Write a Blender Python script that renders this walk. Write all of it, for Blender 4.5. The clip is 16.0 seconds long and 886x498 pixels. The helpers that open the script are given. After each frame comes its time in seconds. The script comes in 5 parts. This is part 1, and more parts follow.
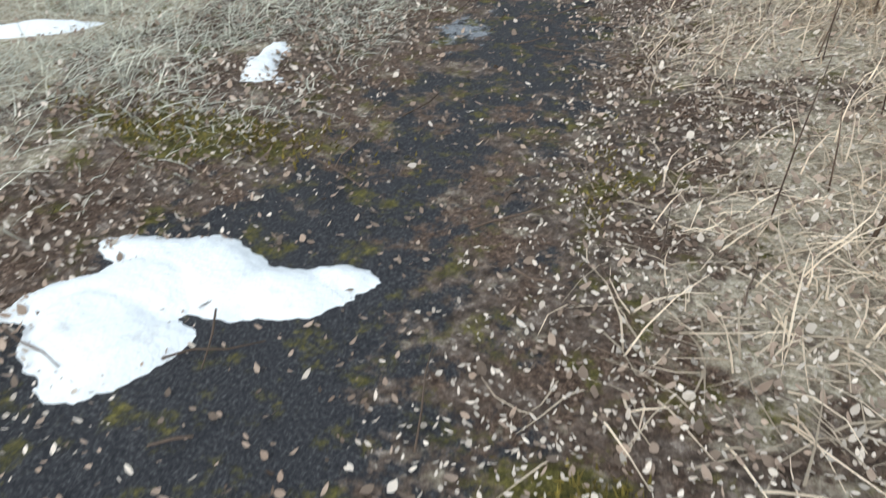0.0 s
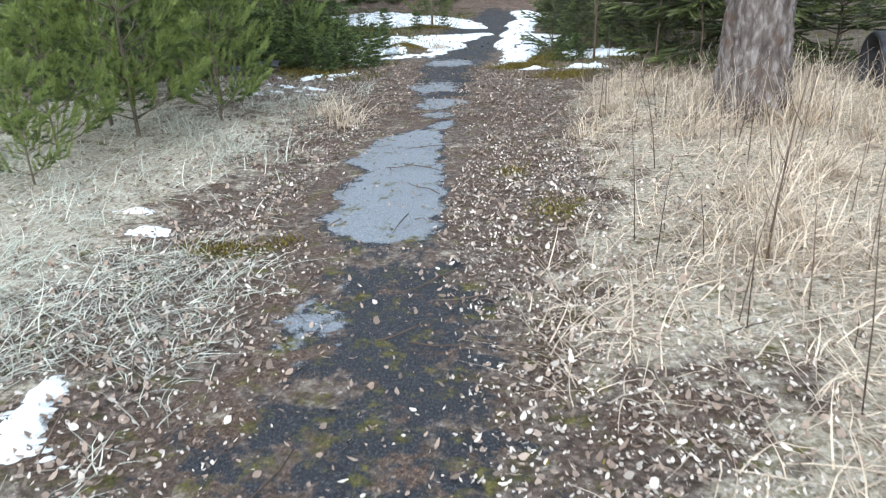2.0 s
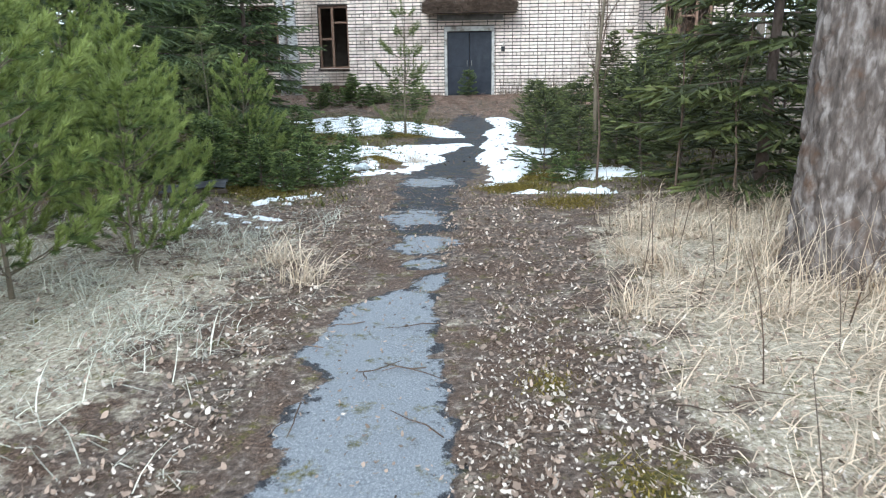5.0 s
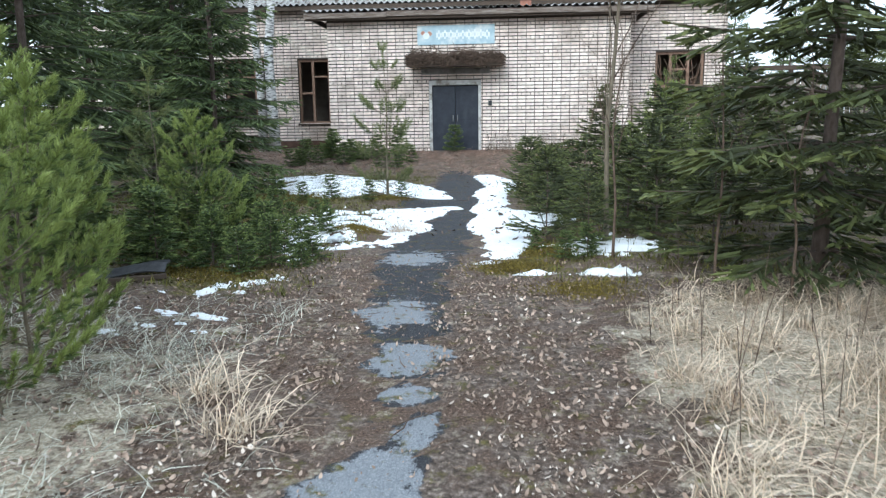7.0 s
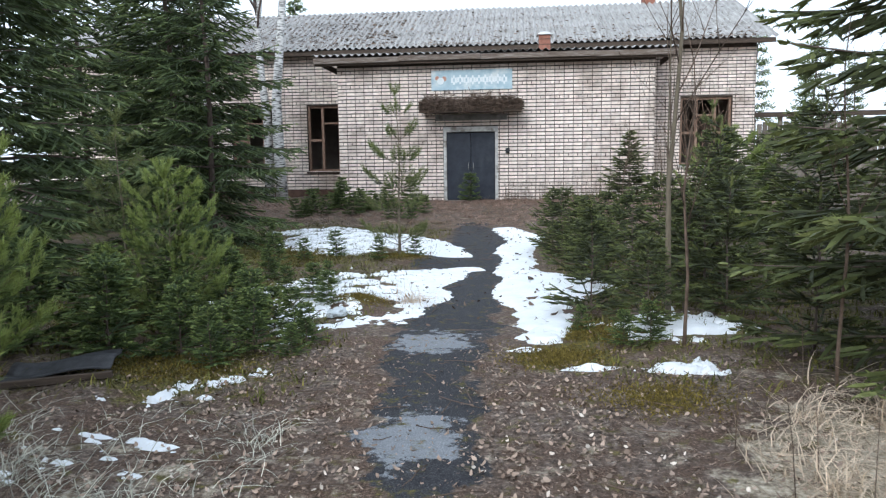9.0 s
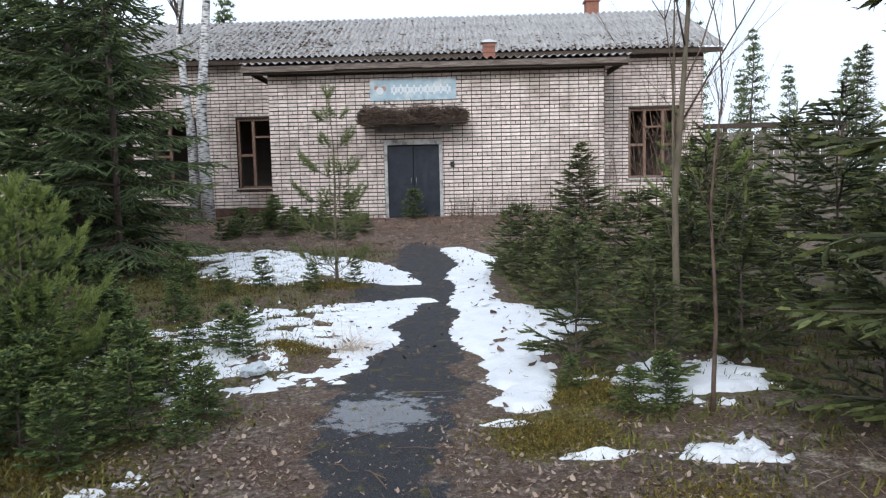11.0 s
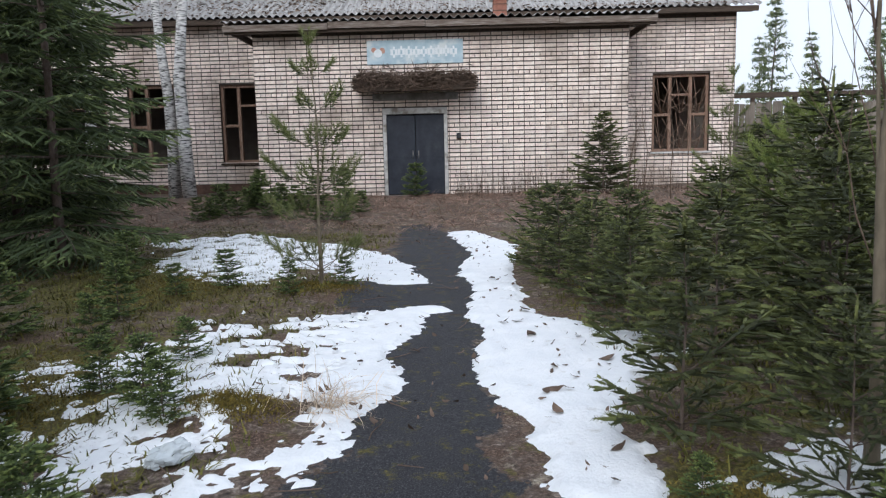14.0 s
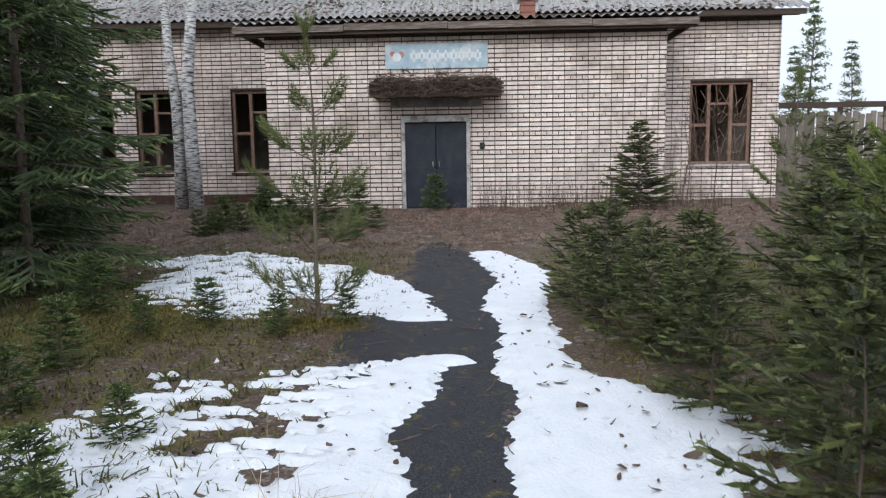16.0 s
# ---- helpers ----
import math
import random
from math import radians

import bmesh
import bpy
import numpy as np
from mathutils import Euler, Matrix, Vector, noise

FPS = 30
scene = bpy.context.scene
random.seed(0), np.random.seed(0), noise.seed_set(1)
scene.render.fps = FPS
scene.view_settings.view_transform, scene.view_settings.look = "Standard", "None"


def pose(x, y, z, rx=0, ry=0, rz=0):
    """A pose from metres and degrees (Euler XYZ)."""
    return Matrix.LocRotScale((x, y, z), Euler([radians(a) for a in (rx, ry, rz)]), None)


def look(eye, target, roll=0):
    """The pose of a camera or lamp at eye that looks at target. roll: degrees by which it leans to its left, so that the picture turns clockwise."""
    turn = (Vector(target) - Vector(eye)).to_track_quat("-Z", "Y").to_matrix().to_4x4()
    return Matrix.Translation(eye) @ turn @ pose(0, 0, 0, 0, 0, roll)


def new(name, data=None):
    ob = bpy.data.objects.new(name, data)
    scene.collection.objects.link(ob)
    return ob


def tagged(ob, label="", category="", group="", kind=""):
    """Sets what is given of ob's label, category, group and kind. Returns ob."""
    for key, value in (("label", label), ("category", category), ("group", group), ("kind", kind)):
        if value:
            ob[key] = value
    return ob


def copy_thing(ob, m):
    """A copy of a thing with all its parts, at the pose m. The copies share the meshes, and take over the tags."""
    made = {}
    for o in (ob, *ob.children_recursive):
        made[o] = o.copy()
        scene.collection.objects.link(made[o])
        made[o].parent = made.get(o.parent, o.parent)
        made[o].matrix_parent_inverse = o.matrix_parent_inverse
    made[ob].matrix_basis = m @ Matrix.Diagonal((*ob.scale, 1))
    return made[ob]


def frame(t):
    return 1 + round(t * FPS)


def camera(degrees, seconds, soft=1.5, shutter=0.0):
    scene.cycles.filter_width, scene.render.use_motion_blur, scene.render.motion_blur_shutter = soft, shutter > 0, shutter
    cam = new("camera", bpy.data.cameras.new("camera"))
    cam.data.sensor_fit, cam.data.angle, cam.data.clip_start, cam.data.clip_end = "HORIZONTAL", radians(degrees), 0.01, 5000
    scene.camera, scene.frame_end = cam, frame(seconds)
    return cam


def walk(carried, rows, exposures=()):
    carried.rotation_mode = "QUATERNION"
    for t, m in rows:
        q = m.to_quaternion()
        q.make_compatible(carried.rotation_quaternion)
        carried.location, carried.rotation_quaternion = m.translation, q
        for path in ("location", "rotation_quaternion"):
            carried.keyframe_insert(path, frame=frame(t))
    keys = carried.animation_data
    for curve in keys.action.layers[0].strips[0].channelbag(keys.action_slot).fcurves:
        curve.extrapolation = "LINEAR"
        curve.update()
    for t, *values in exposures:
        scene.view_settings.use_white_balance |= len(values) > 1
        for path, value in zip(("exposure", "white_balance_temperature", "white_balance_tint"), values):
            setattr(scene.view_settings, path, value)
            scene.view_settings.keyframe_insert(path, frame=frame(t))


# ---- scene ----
cam = camera(63.6, 16.0, soft=1.2, shutter=0.3)
PATH = [
    (0, (0.912, 0.714, 1.081), (0.238, 2.191, -0.088), -1.9),
    (0.5, (0.811, 0.934, 1.091), (0.223, 2.528, 0.037), -2.3),
    (1, (0.717, 1.158, 1.126), (0.175, 2.847, 0.201), -2.0),
    (1.5, (0.613, 1.331, 1.154), (0.213, 3.115, 0.346), -2.2),
    (2, (0.543, 1.513, 1.159), (0.237, 3.346, 0.42), -1.9),
    (2.5, (0.48, 1.701, 1.189), (0.102, 3.541, 0.503), -2.3),
    (3, (0.363, 1.929, 1.193), (0.041, 3.799, 0.561), -3.4),
    (3.5, (0.3, 2.154, 1.188), (0.061, 4.051, 0.603), -2.0),
    (4, (0.272, 2.425, 1.21), (-0.002, 4.343, 0.714), -0.9),
    (4.2, (0.257, 2.534, 1.215), (-0.009, 4.454, 0.721), -0.3),
    (6.3, (0.005, 3.799, 1.253), (-0.129, 5.734, 0.764), -2.4),
    (6.5, (-0.011, 3.931, 1.267), (-0.15, 5.876, 0.82), -2.0),
    (7, (0.016, 4.221, 1.263), (-0.157, 6.181, 0.908), -0.8),
    (7.5, (-0.027, 4.528, 1.279), (-0.201, 6.496, 0.966), -0.3),
    (8, (-0.074, 4.826, 1.291), (-0.203, 6.795, 0.962), -1.2),
    (8.5, (-0.108, 5.166, 1.286), (-0.285, 7.138, 1.007), 0.1),
    (9, (-0.199, 5.491, 1.301), (-0.403, 7.468, 1.073), -0.8),
    (9.5, (-0.252, 5.789, 1.299), (-0.416, 7.769, 1.072), -1.2),
    (10, (-0.296, 6.12, 1.317), (-0.403, 8.105, 1.095), 0.0),
    (10.2, (-0.314, 6.264, 1.311), (-0.4, 8.254, 1.126), -0.4),
    (12.3, (-0.477, 7.513, 1.274), (-0.492, 9.499, 1.036), -1.4),
    (12.5, (-0.496, 7.63, 1.279), (-0.538, 9.613, 1.027), -1.3),
    (13, (-0.485, 8.021, 1.273), (-0.573, 10.004, 1.027), -0.3),
    (13.5, (-0.51, 8.349, 1.259), (-0.544, 10.333, 1.012), -0.8),
    (14, (-0.531, 8.641, 1.267), (-0.571, 10.624, 1.009), -1.3),
    (14.5, (-0.52, 8.92, 1.257), (-0.568, 10.903, 0.998), -0.7),
    (15, (-0.568, 9.245, 1.258), (-0.624, 11.231, 1.031), -0.6),
    (15.5, (-0.588, 9.542, 1.282), (-0.629, 11.526, 1.039), -1.3),
    (16, (-0.568, 9.814, 1.286), (-0.664, 11.798, 1.057), -0.8),
]
walk(cam, [(t, look(eye, aim, roll)) for t, eye, aim, roll in PATH],
     [(0.0, -0.17, 5900, 2), (0.6, 0.0, 5900, 3), (2.0, 0.38, 5500, 3), (4.2, 0.42, 5500, 2), (6.5, 0.36, 5450, 1), (9.0, 0.06, 5600, 5), (12.5, -0.25, 5800, 9), (16.0, -0.28, 5820, 9)])

# ---- world and sun ----
world = bpy.data.worlds.new("world")
scene.world = world
world.use_nodes = True
wn, wl = world.node_tree.nodes, world.node_tree.links
sky = wn.new("ShaderNodeTexSky")
sky.sky_type, sky.sun_disc = "NISHITA", False
sky.sun_elevation, sky.sun_rotation = radians(31), radians(194)
sky.air_density, sky.dust_density, sky.ozone_density = 1.0, 6.0, 0.6
haze = wn.new("ShaderNodeMix")
haze.data_type = "RGBA"
haze.inputs[0].default_value = 0.85
haze.inputs[7].default_value = (9.9, 10.1, 10.5, 1)
wl.new(sky.outputs[0], haze.inputs[6])
wl.new(haze.outputs[2], wn["Background"].inputs[0])
wn["Background"].inputs[1].default_value = 0.14
sun = new("sun", bpy.data.lights.new("sun", "SUN"))
sun.data.energy, sun.data.angle, sun.data.color = 1.5, radians(25), (1.0, 0.97, 0.92)
sun.matrix_world = look((-6, -24, 15), (0, 0, 0))

# ---- material helpers ----
MATS = {}


def ramp(nt, fac, stops):
    r = nt.nodes.new("ShaderNodeValToRGB")
    while len(r.color_ramp.elements) < len(stops):
        r.color_ramp.elements.new(0.5)
    for e, (p, c) in zip(r.color_ramp.elements, stops):
        e.position, e.color = p, (*c, 1)
    nt.links.new(fac, r.inputs[0])
    return r.outputs[0]


def tex_noise(nt, scale, detail=6.0, rough=0.6, stretch=(1, 1, 1)):
    co = nt.nodes.new("ShaderNodeTexCoord")
    mp = nt.nodes.new("ShaderNodeMapping")
    mp.inputs["Scale"].default_value = stretch
    nt.links.new(co.outputs["Object"], mp.inputs[0])
    n = nt.nodes.new("ShaderNodeTexNoise")
    n.inputs["Scale"].default_value, n.inputs["Detail"].default_value, n.inputs["Roughness"].default_value = scale, detail, rough
    nt.links.new(mp.outputs[0], n.inputs["Vector"])
    return n.outputs["Fac"]


def mixc(nt, fac, a, b, mode="MIX"):
    m = nt.nodes.new("ShaderNodeMix")
    m.data_type, m.blend_type = "RGBA", mode
    for s, v in ((m.inputs[0], fac), (m.inputs[6], a), (m.inputs[7], b)):
        if isinstance(v, (int, float)):
            s.default_value = v
        elif isinstance(v, tuple):
            s.default_value = (*v, 1)
        else:
            nt.links.new(v, s)
    return m.outputs[2]


def math_node(nt, op, a, b):
    m = nt.nodes.new("ShaderNodeMath")
    m.operation = op
    for s, v in zip(m.inputs, (a, b)):
        if isinstance(v, (int, float)):
            s.default_value = v
        else:
            nt.links.new(v, s)
    return m.outputs[0]


def material(name, colors, scale=20.0, rough=0.85, metal=0.0, bump=0.3, bump_scale=None, stretch=(1, 1, 1), big=None, spread=0.0, island=False, spec=0.3, depth=0.01, tone=False):
    """A surface with grain (colors over fine noise), optional large stains and a random tone for each piece."""
    m = bpy.data.materials.new(name)
    m.use_nodes = True
    nt = m.node_tree
    b = nt.nodes["Principled BSDF"]
    b.inputs["Roughness"].default_value, b.inputs["Metallic"].default_value = rough, metal
    b.inputs["Specular IOR Level"].default_value = spec
    n = len(colors)
    grain = tex_noise(nt, scale, stretch=stretch)
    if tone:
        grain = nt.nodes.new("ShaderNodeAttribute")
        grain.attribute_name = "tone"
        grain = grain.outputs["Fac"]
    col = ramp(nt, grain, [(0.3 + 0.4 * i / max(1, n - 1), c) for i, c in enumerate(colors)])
    if big:
        sc, lo, hi, c2 = big
        f = ramp(nt, tex_noise(nt, sc), [(lo, (0, 0, 0)), (hi, (1, 1, 1))])
        col = mixc(nt, f, col, c2)
    if spread:
        if island:
            rnd = nt.nodes.new("ShaderNodeNewGeometry").outputs["Random Per Island"]
        else:
            rnd = nt.nodes.new("ShaderNodeObjectInfo").outputs["Random"]
        f = ramp(nt, rnd, [(0, (1 - spread,) * 3), (1, (1 + spread,) * 3)])
        col = mixc(nt, 1.0, col, f, "MULTIPLY")
    nt.links.new(col, b.inputs["Base Color"])
    if bump:
        bn = nt.nodes.new("ShaderNodeBump")
        bn.inputs["Strength"].default_value, bn.inputs["Distance"].default_value = bump, depth
        nt.links.new(tex_noise(nt, bump_scale or scale * 2, stretch=stretch), bn.inputs["Height"])
        nt.links.new(bn.outputs[0], b.inputs["Normal"])
    MATS[name] = m
    return m


M_BRICK = material("silicate_brick", [(0.68, 0.56, 0.485), (0.85, 0.73, 0.645), (0.91, 0.82, 0.745)], 9, 0.9, bump=0.35, bump_scale=90, big=(0.8, 0.47, 0.7, (0.42, 0.33, 0.27)), spread=0.13, island=True)
M_BRICK1 = material("silicate_brick_piece", [(0.68, 0.56, 0.485), (0.85, 0.73, 0.645), (0.91, 0.82, 0.745)], 9, 0.9, bump=0.35, bump_scale=90, spread=0.13)
M_MORTAR = material("mortar", [(0.045, 0.036, 0.031), (0.12, 0.096, 0.082)], 14, 0.95, bump=0.5)
M_SLATE = material("asbestos_slate", [(0.25, 0.235, 0.22), (0.39, 0.375, 0.36), (0.5, 0.485, 0.47)], 3, 0.9, bump=0.3, bump_scale=60, stretch=(5, 0.8, 1), big=(0.4, 0.5, 0.72, (0.2, 0.16, 0.125)), spread=0.05)
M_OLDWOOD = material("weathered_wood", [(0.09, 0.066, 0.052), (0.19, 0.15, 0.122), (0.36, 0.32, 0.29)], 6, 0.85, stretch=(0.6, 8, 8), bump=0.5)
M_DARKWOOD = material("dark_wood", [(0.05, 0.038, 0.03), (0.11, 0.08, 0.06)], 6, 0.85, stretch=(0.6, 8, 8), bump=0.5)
M_FRAME = material("brown_paint", [(0.17, 0.095, 0.065), (0.27, 0.17, 0.12), (0.36, 0.26, 0.2)], 12, 0.7, stretch=(4, 4, 0.7), bump=0.4)
M_DOOR = material("dark_door_paint", [(0.016, 0.02, 0.03), (0.035, 0.04, 0.055)], 4, 0.5, bump=0.25, bump_scale=6, big=(2.2, 0.55, 0.75, (0.05, 0.055, 0.065)))
M_STEEL = material("worn_steel", [(0.28, 0.27, 0.26), (0.45, 0.43, 0.4)], 25, 0.45, 0.8)
M_PALE = material("pale_paint", [(0.5, 0.49, 0.47), (0.68, 0.67, 0.65)], 10, 0.7, big=(3, 0.5, 0.65, (0.25, 0.22, 0.19)))
M_CONC = material("old_concrete", [(0.2, 0.19, 0.18), (0.36, 0.34, 0.32)], 9, 0.9, big=(2.5, 0.5, 0.7, (0.07, 0.06, 0.05)))
M_SIGN = material("sign_blue", [(0.36, 0.48, 0.55), (0.5, 0.61, 0.66)], 5, 0.55, big=(2.4, 0.5, 0.66, (0.66, 0.7, 0.7)))
M_SIGNW = material("sign_white", [(0.72, 0.76, 0.78), (0.82, 0.84, 0.85)], 9, 0.6, bump=0)
M_SIGNR = material("sign_red", [(0.45, 0.2, 0.14), (0.55, 0.36, 0.28)], 14, 0.6, bump=0)
M_PIPE = material("rusty_brick_pipe", [(0.24, 0.1, 0.07), (0.36, 0.17, 0.12)], 10, 0.8)
# plaster with the dimness of the unlit rooms put into its colour
M_ROOMSHADE = material("room_shade_plaster", [(0.14, 0.12, 0.1), (0.2, 0.17, 0.15)], 4, 0.9)
M_PLINTH = material("plinth_red", [(0.07, 0.04, 0.03), (0.15, 0.09, 0.066)], 7, 0.9, bump=0.6)
M_SNOW = material("old_snow", [(0.8, 0.82, 0.85), (0.9, 0.91, 0.93)], 6, 0.6, bump=0.5, bump_scale=45, big=(9, 0.62, 0.8, (0.55, 0.53, 0.5)), depth=0.02)
M_LEAF = material("dead_leaf", [(0.19, 0.13, 0.095), (0.37, 0.285, 0.225)], 5, 0.8, bump=0, spread=0.55, island=True)
M_STRAW = material("dry_grass", [(0.5, 0.39, 0.285), (0.73, 0.615, 0.475)], 3, 0.75, bump=0, spread=0.45, island=True)
M_STRAWG = material("grey_dry_grass", [(0.46, 0.45, 0.37), (0.68, 0.66, 0.56)], 3, 0.75, bump=0, spread=0.45, island=True)
M_TWIG = material("twig", [(0.08, 0.055, 0.04), (0.17, 0.12, 0.09)], 20, 0.85, bump=0, spread=0.4, island=True)
M_MOSS = material("moss", [(0.07, 0.052, 0.014), (0.15, 0.115, 0.026), (0.24, 0.18, 0.04)], 30, 0.95, bump=0, spread=0.5, island=True)
# needle ramps by tone: painted crown shade inside, pale new growth at the tips
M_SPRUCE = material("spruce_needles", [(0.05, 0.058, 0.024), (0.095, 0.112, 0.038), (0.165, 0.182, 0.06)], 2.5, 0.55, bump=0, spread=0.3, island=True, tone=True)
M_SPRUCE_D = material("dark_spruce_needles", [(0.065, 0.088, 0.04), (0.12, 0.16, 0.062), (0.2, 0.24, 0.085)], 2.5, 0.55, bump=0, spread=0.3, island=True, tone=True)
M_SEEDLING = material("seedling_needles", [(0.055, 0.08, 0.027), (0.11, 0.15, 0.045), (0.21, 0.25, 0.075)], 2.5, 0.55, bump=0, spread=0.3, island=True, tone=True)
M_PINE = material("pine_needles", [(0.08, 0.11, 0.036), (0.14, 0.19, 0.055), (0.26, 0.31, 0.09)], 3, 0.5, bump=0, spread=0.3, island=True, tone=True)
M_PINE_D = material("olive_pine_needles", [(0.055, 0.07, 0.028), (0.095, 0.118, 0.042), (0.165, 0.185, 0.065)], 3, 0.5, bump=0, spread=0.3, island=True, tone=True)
M_BARK = material("conifer_bark", [(0.07, 0.05, 0.04), (0.17, 0.13, 0.11)], 25, 0.9, stretch=(1, 1, 0.4), bump=0.6)
M_SAPBARK = material("sapling_bark", [(0.12, 0.10, 0.07), (0.22, 0.18, 0.13)], 30, 0.8, stretch=(1, 1, 0.3), bump=0.3)
M_BIGBARK = material("cracked_bark", [(0.05, 0.04, 0.035), (0.15, 0.122, 0.108), (0.36, 0.32, 0.3)], 20, 0.95, stretch=(1, 1, 0.28), bump=1.0, bump_scale=34, big=(6, 0.54, 0.7, (0.12, 0.075, 0.052)), depth=0.02)
M_BIRCH = material("birch_bark", [(0.03, 0.03, 0.03), (0.04, 0.038, 0.036), (0.4, 0.385, 0.37), (0.68, 0.66, 0.64), (0.76, 0.74, 0.72), (0.8, 0.78, 0.76)], 6, 0.7, stretch=(1, 1, 4.5), bump=0.3)
M_LITTER = material("needle_litter", [(0.13, 0.09, 0.065), (0.25, 0.18, 0.13)], 9, 0.95, bump=0, spread=0.5, island=True)
M_RUBBER = material("black_roofing_felt", [(0.02, 0.02, 0.022), (0.06, 0.06, 0.065)], 12, 0.6)
M_BAG = material("clear_plastic", [(0.42, 0.46, 0.49), (0.62, 0.66, 0.68)], 9, 0.25, bump=0.4, spec=0.6)
M_FENCE = material("grey_boards", [(0.14, 0.12, 0.10), (0.28, 0.24, 0.2)], 7, 0.9, stretch=(6, 6, 0.5), bump=0.4, spread=0.25)


def leafy(m, amount=0.2):
    """Lets light through thin leaves and needles."""
    nt = m.node_tree
    b = nt.nodes["Principled BSDF"]
    t = nt.nodes.new("ShaderNodeBsdfTranslucent")
    nt.links.new(b.inputs["Base Color"].links[0].from_socket, t.inputs[0])
    mx = nt.nodes.new("ShaderNodeMixShader")
    mx.inputs[0].default_value = amount
    nt.links.new(b.outputs[0], mx.inputs[1])
    nt.links.new(t.outputs[0], mx.inputs[2])
    nt.links.new(mx.outputs[0], nt.nodes["Material Output"].inputs[0])


for m in (M_SPRUCE, M_SPRUCE_D, M_SEEDLING, M_PINE, M_PINE_D, M_STRAW, M_STRAWG):
    leafy(m)


def ground_material():
    m = bpy.data.materials.new("forest_ground")
    m.use_nodes = True
    nt = m.node_tree
    b = nt.nodes["Principled BSDF"]
    b.inputs["Specular IOR Level"].default_value = 0.3

    def attr(name):
        a = nt.nodes.new("ShaderNodeAttribute")
        a.attribute_name = name
        return a.outputs["Fac"]

    def edge(mask, scale, soft=0.06):
        v = math_node(nt, "ADD", mask, math_node(nt, "MULTIPLY", math_node(nt, "SUBTRACT", tex_noise(nt, scale, 8, 0.75), 0.5), 2.0))
        return ramp(nt, v, [(0.5 - soft, (0, 0, 0)), (0.5 + soft, (1, 1, 1))])

    soil = ramp(nt, tex_noise(nt, 26, 9, 0.75), [(0.34, (0.022, 0.016, 0.012)), (0.45, (0.075, 0.054, 0.042)), (0.55, (0.17, 0.13, 0.105)), (0.67, (0.44, 0.37, 0.32))])
    needles = ramp(nt, tex_noise(nt, 70, 6, 0.8), [(0.36, (0.022, 0.014, 0.01)), (0.5, (0.095, 0.058, 0.04)), (0.64, (0.27, 0.19, 0.14))])
    soil = mixc(nt, edge(tex_noise(nt, 1.3, 3), 4, 0.15), soil, needles)
    wet = ramp(nt, tex_noise(nt, 120, 6, 0.8), [(0.36, (0.012, 0.0125, 0.016)), (0.52, (0.037, 0.037, 0.043)), (0.68, (0.15, 0.145, 0.145))])
    dry = ramp(nt, tex_noise(nt, 110, 7, 0.8), [(0.36, (0.15, 0.16, 0.18)), (0.52, (0.25, 0.262, 0.285)), (0.68, (0.5, 0.5, 0.5))])
    asphalt = mixc(nt, edge(attr("dry"), 9, 0.05), wet, dry)
    straw = ramp(nt, tex_noise(nt, 45, 8, 0.75), [(0.35, (0.14, 0.11, 0.08)), (0.5, (0.42, 0.36, 0.27)), (0.64, (0.7, 0.63, 0.51))])
    moss = ramp(nt, tex_noise(nt, 38, 8, 0.8), [(0.36, (0.025, 0.024, 0.008)), (0.5, (0.1, 0.088, 0.022)), (0.64, (0.24, 0.2, 0.055))])
    col = mixc(nt, edge(attr("straw"), 5, 0.12), soil, straw)
    col = mixc(nt, edge(attr("asphalt"), 6, 0.06), col, asphalt)
    col = mixc(nt, edge(attr("moss"), 7, 0.1), col, moss)
    nt.links.new(col, b.inputs["Base Color"])
    b.inputs["Roughness"].default_value = 0.85
    bn = nt.nodes.new("ShaderNodeBump")
    bn.inputs["Strength"].default_value, bn.inputs["Distance"].default_value = 0.7, 0.012
    nt.links.new(tex_noise(nt, 75, 8, 0.8), bn.inputs["Height"])
    nt.links.new(bn.outputs[0], b.inputs["Normal"])
    return m


# ---- mesh helpers ----
def mesh_obj(name, verts, faces, mat, parent=None, smooth=False):
    me = bpy.data.meshes.new(name)
    me.from_pydata([tuple(v) for v in verts], [], [tuple(f) for f in faces])
    me.update()
    if mat:
        me.materials.append(mat)
    if smooth:
        me.polygons.foreach_set("use_smooth", [True] * len(me.polygons))
    ob = new(name, me)
    ob.parent = parent
    return ob


def soup(name, tris, mat, parent=None):
    """A mesh of loose triangles from an array of n x 3 x 3."""
    tris = np.asarray(tris, dtype=np.float32)
    n = len(tris)
    me = bpy.data.meshes.new(name)
    me.vertices.add(n * 3)
    me.vertices.foreach_set("co", tris.reshape(-1))
    me.loops.add(n * 3)
    me.loops.foreach_set("vertex_index", np.arange(n * 3, dtype=np.int32))
    me.polygons.add(n)
    me.polygons.foreach_set("loop_start", np.arange(0, n * 3, 3, dtype=np.int32))
    me.update(calc_edges=True)
    me.materials.append(mat)
    ob = new(name, me)
    ob.parent = parent
    return ob


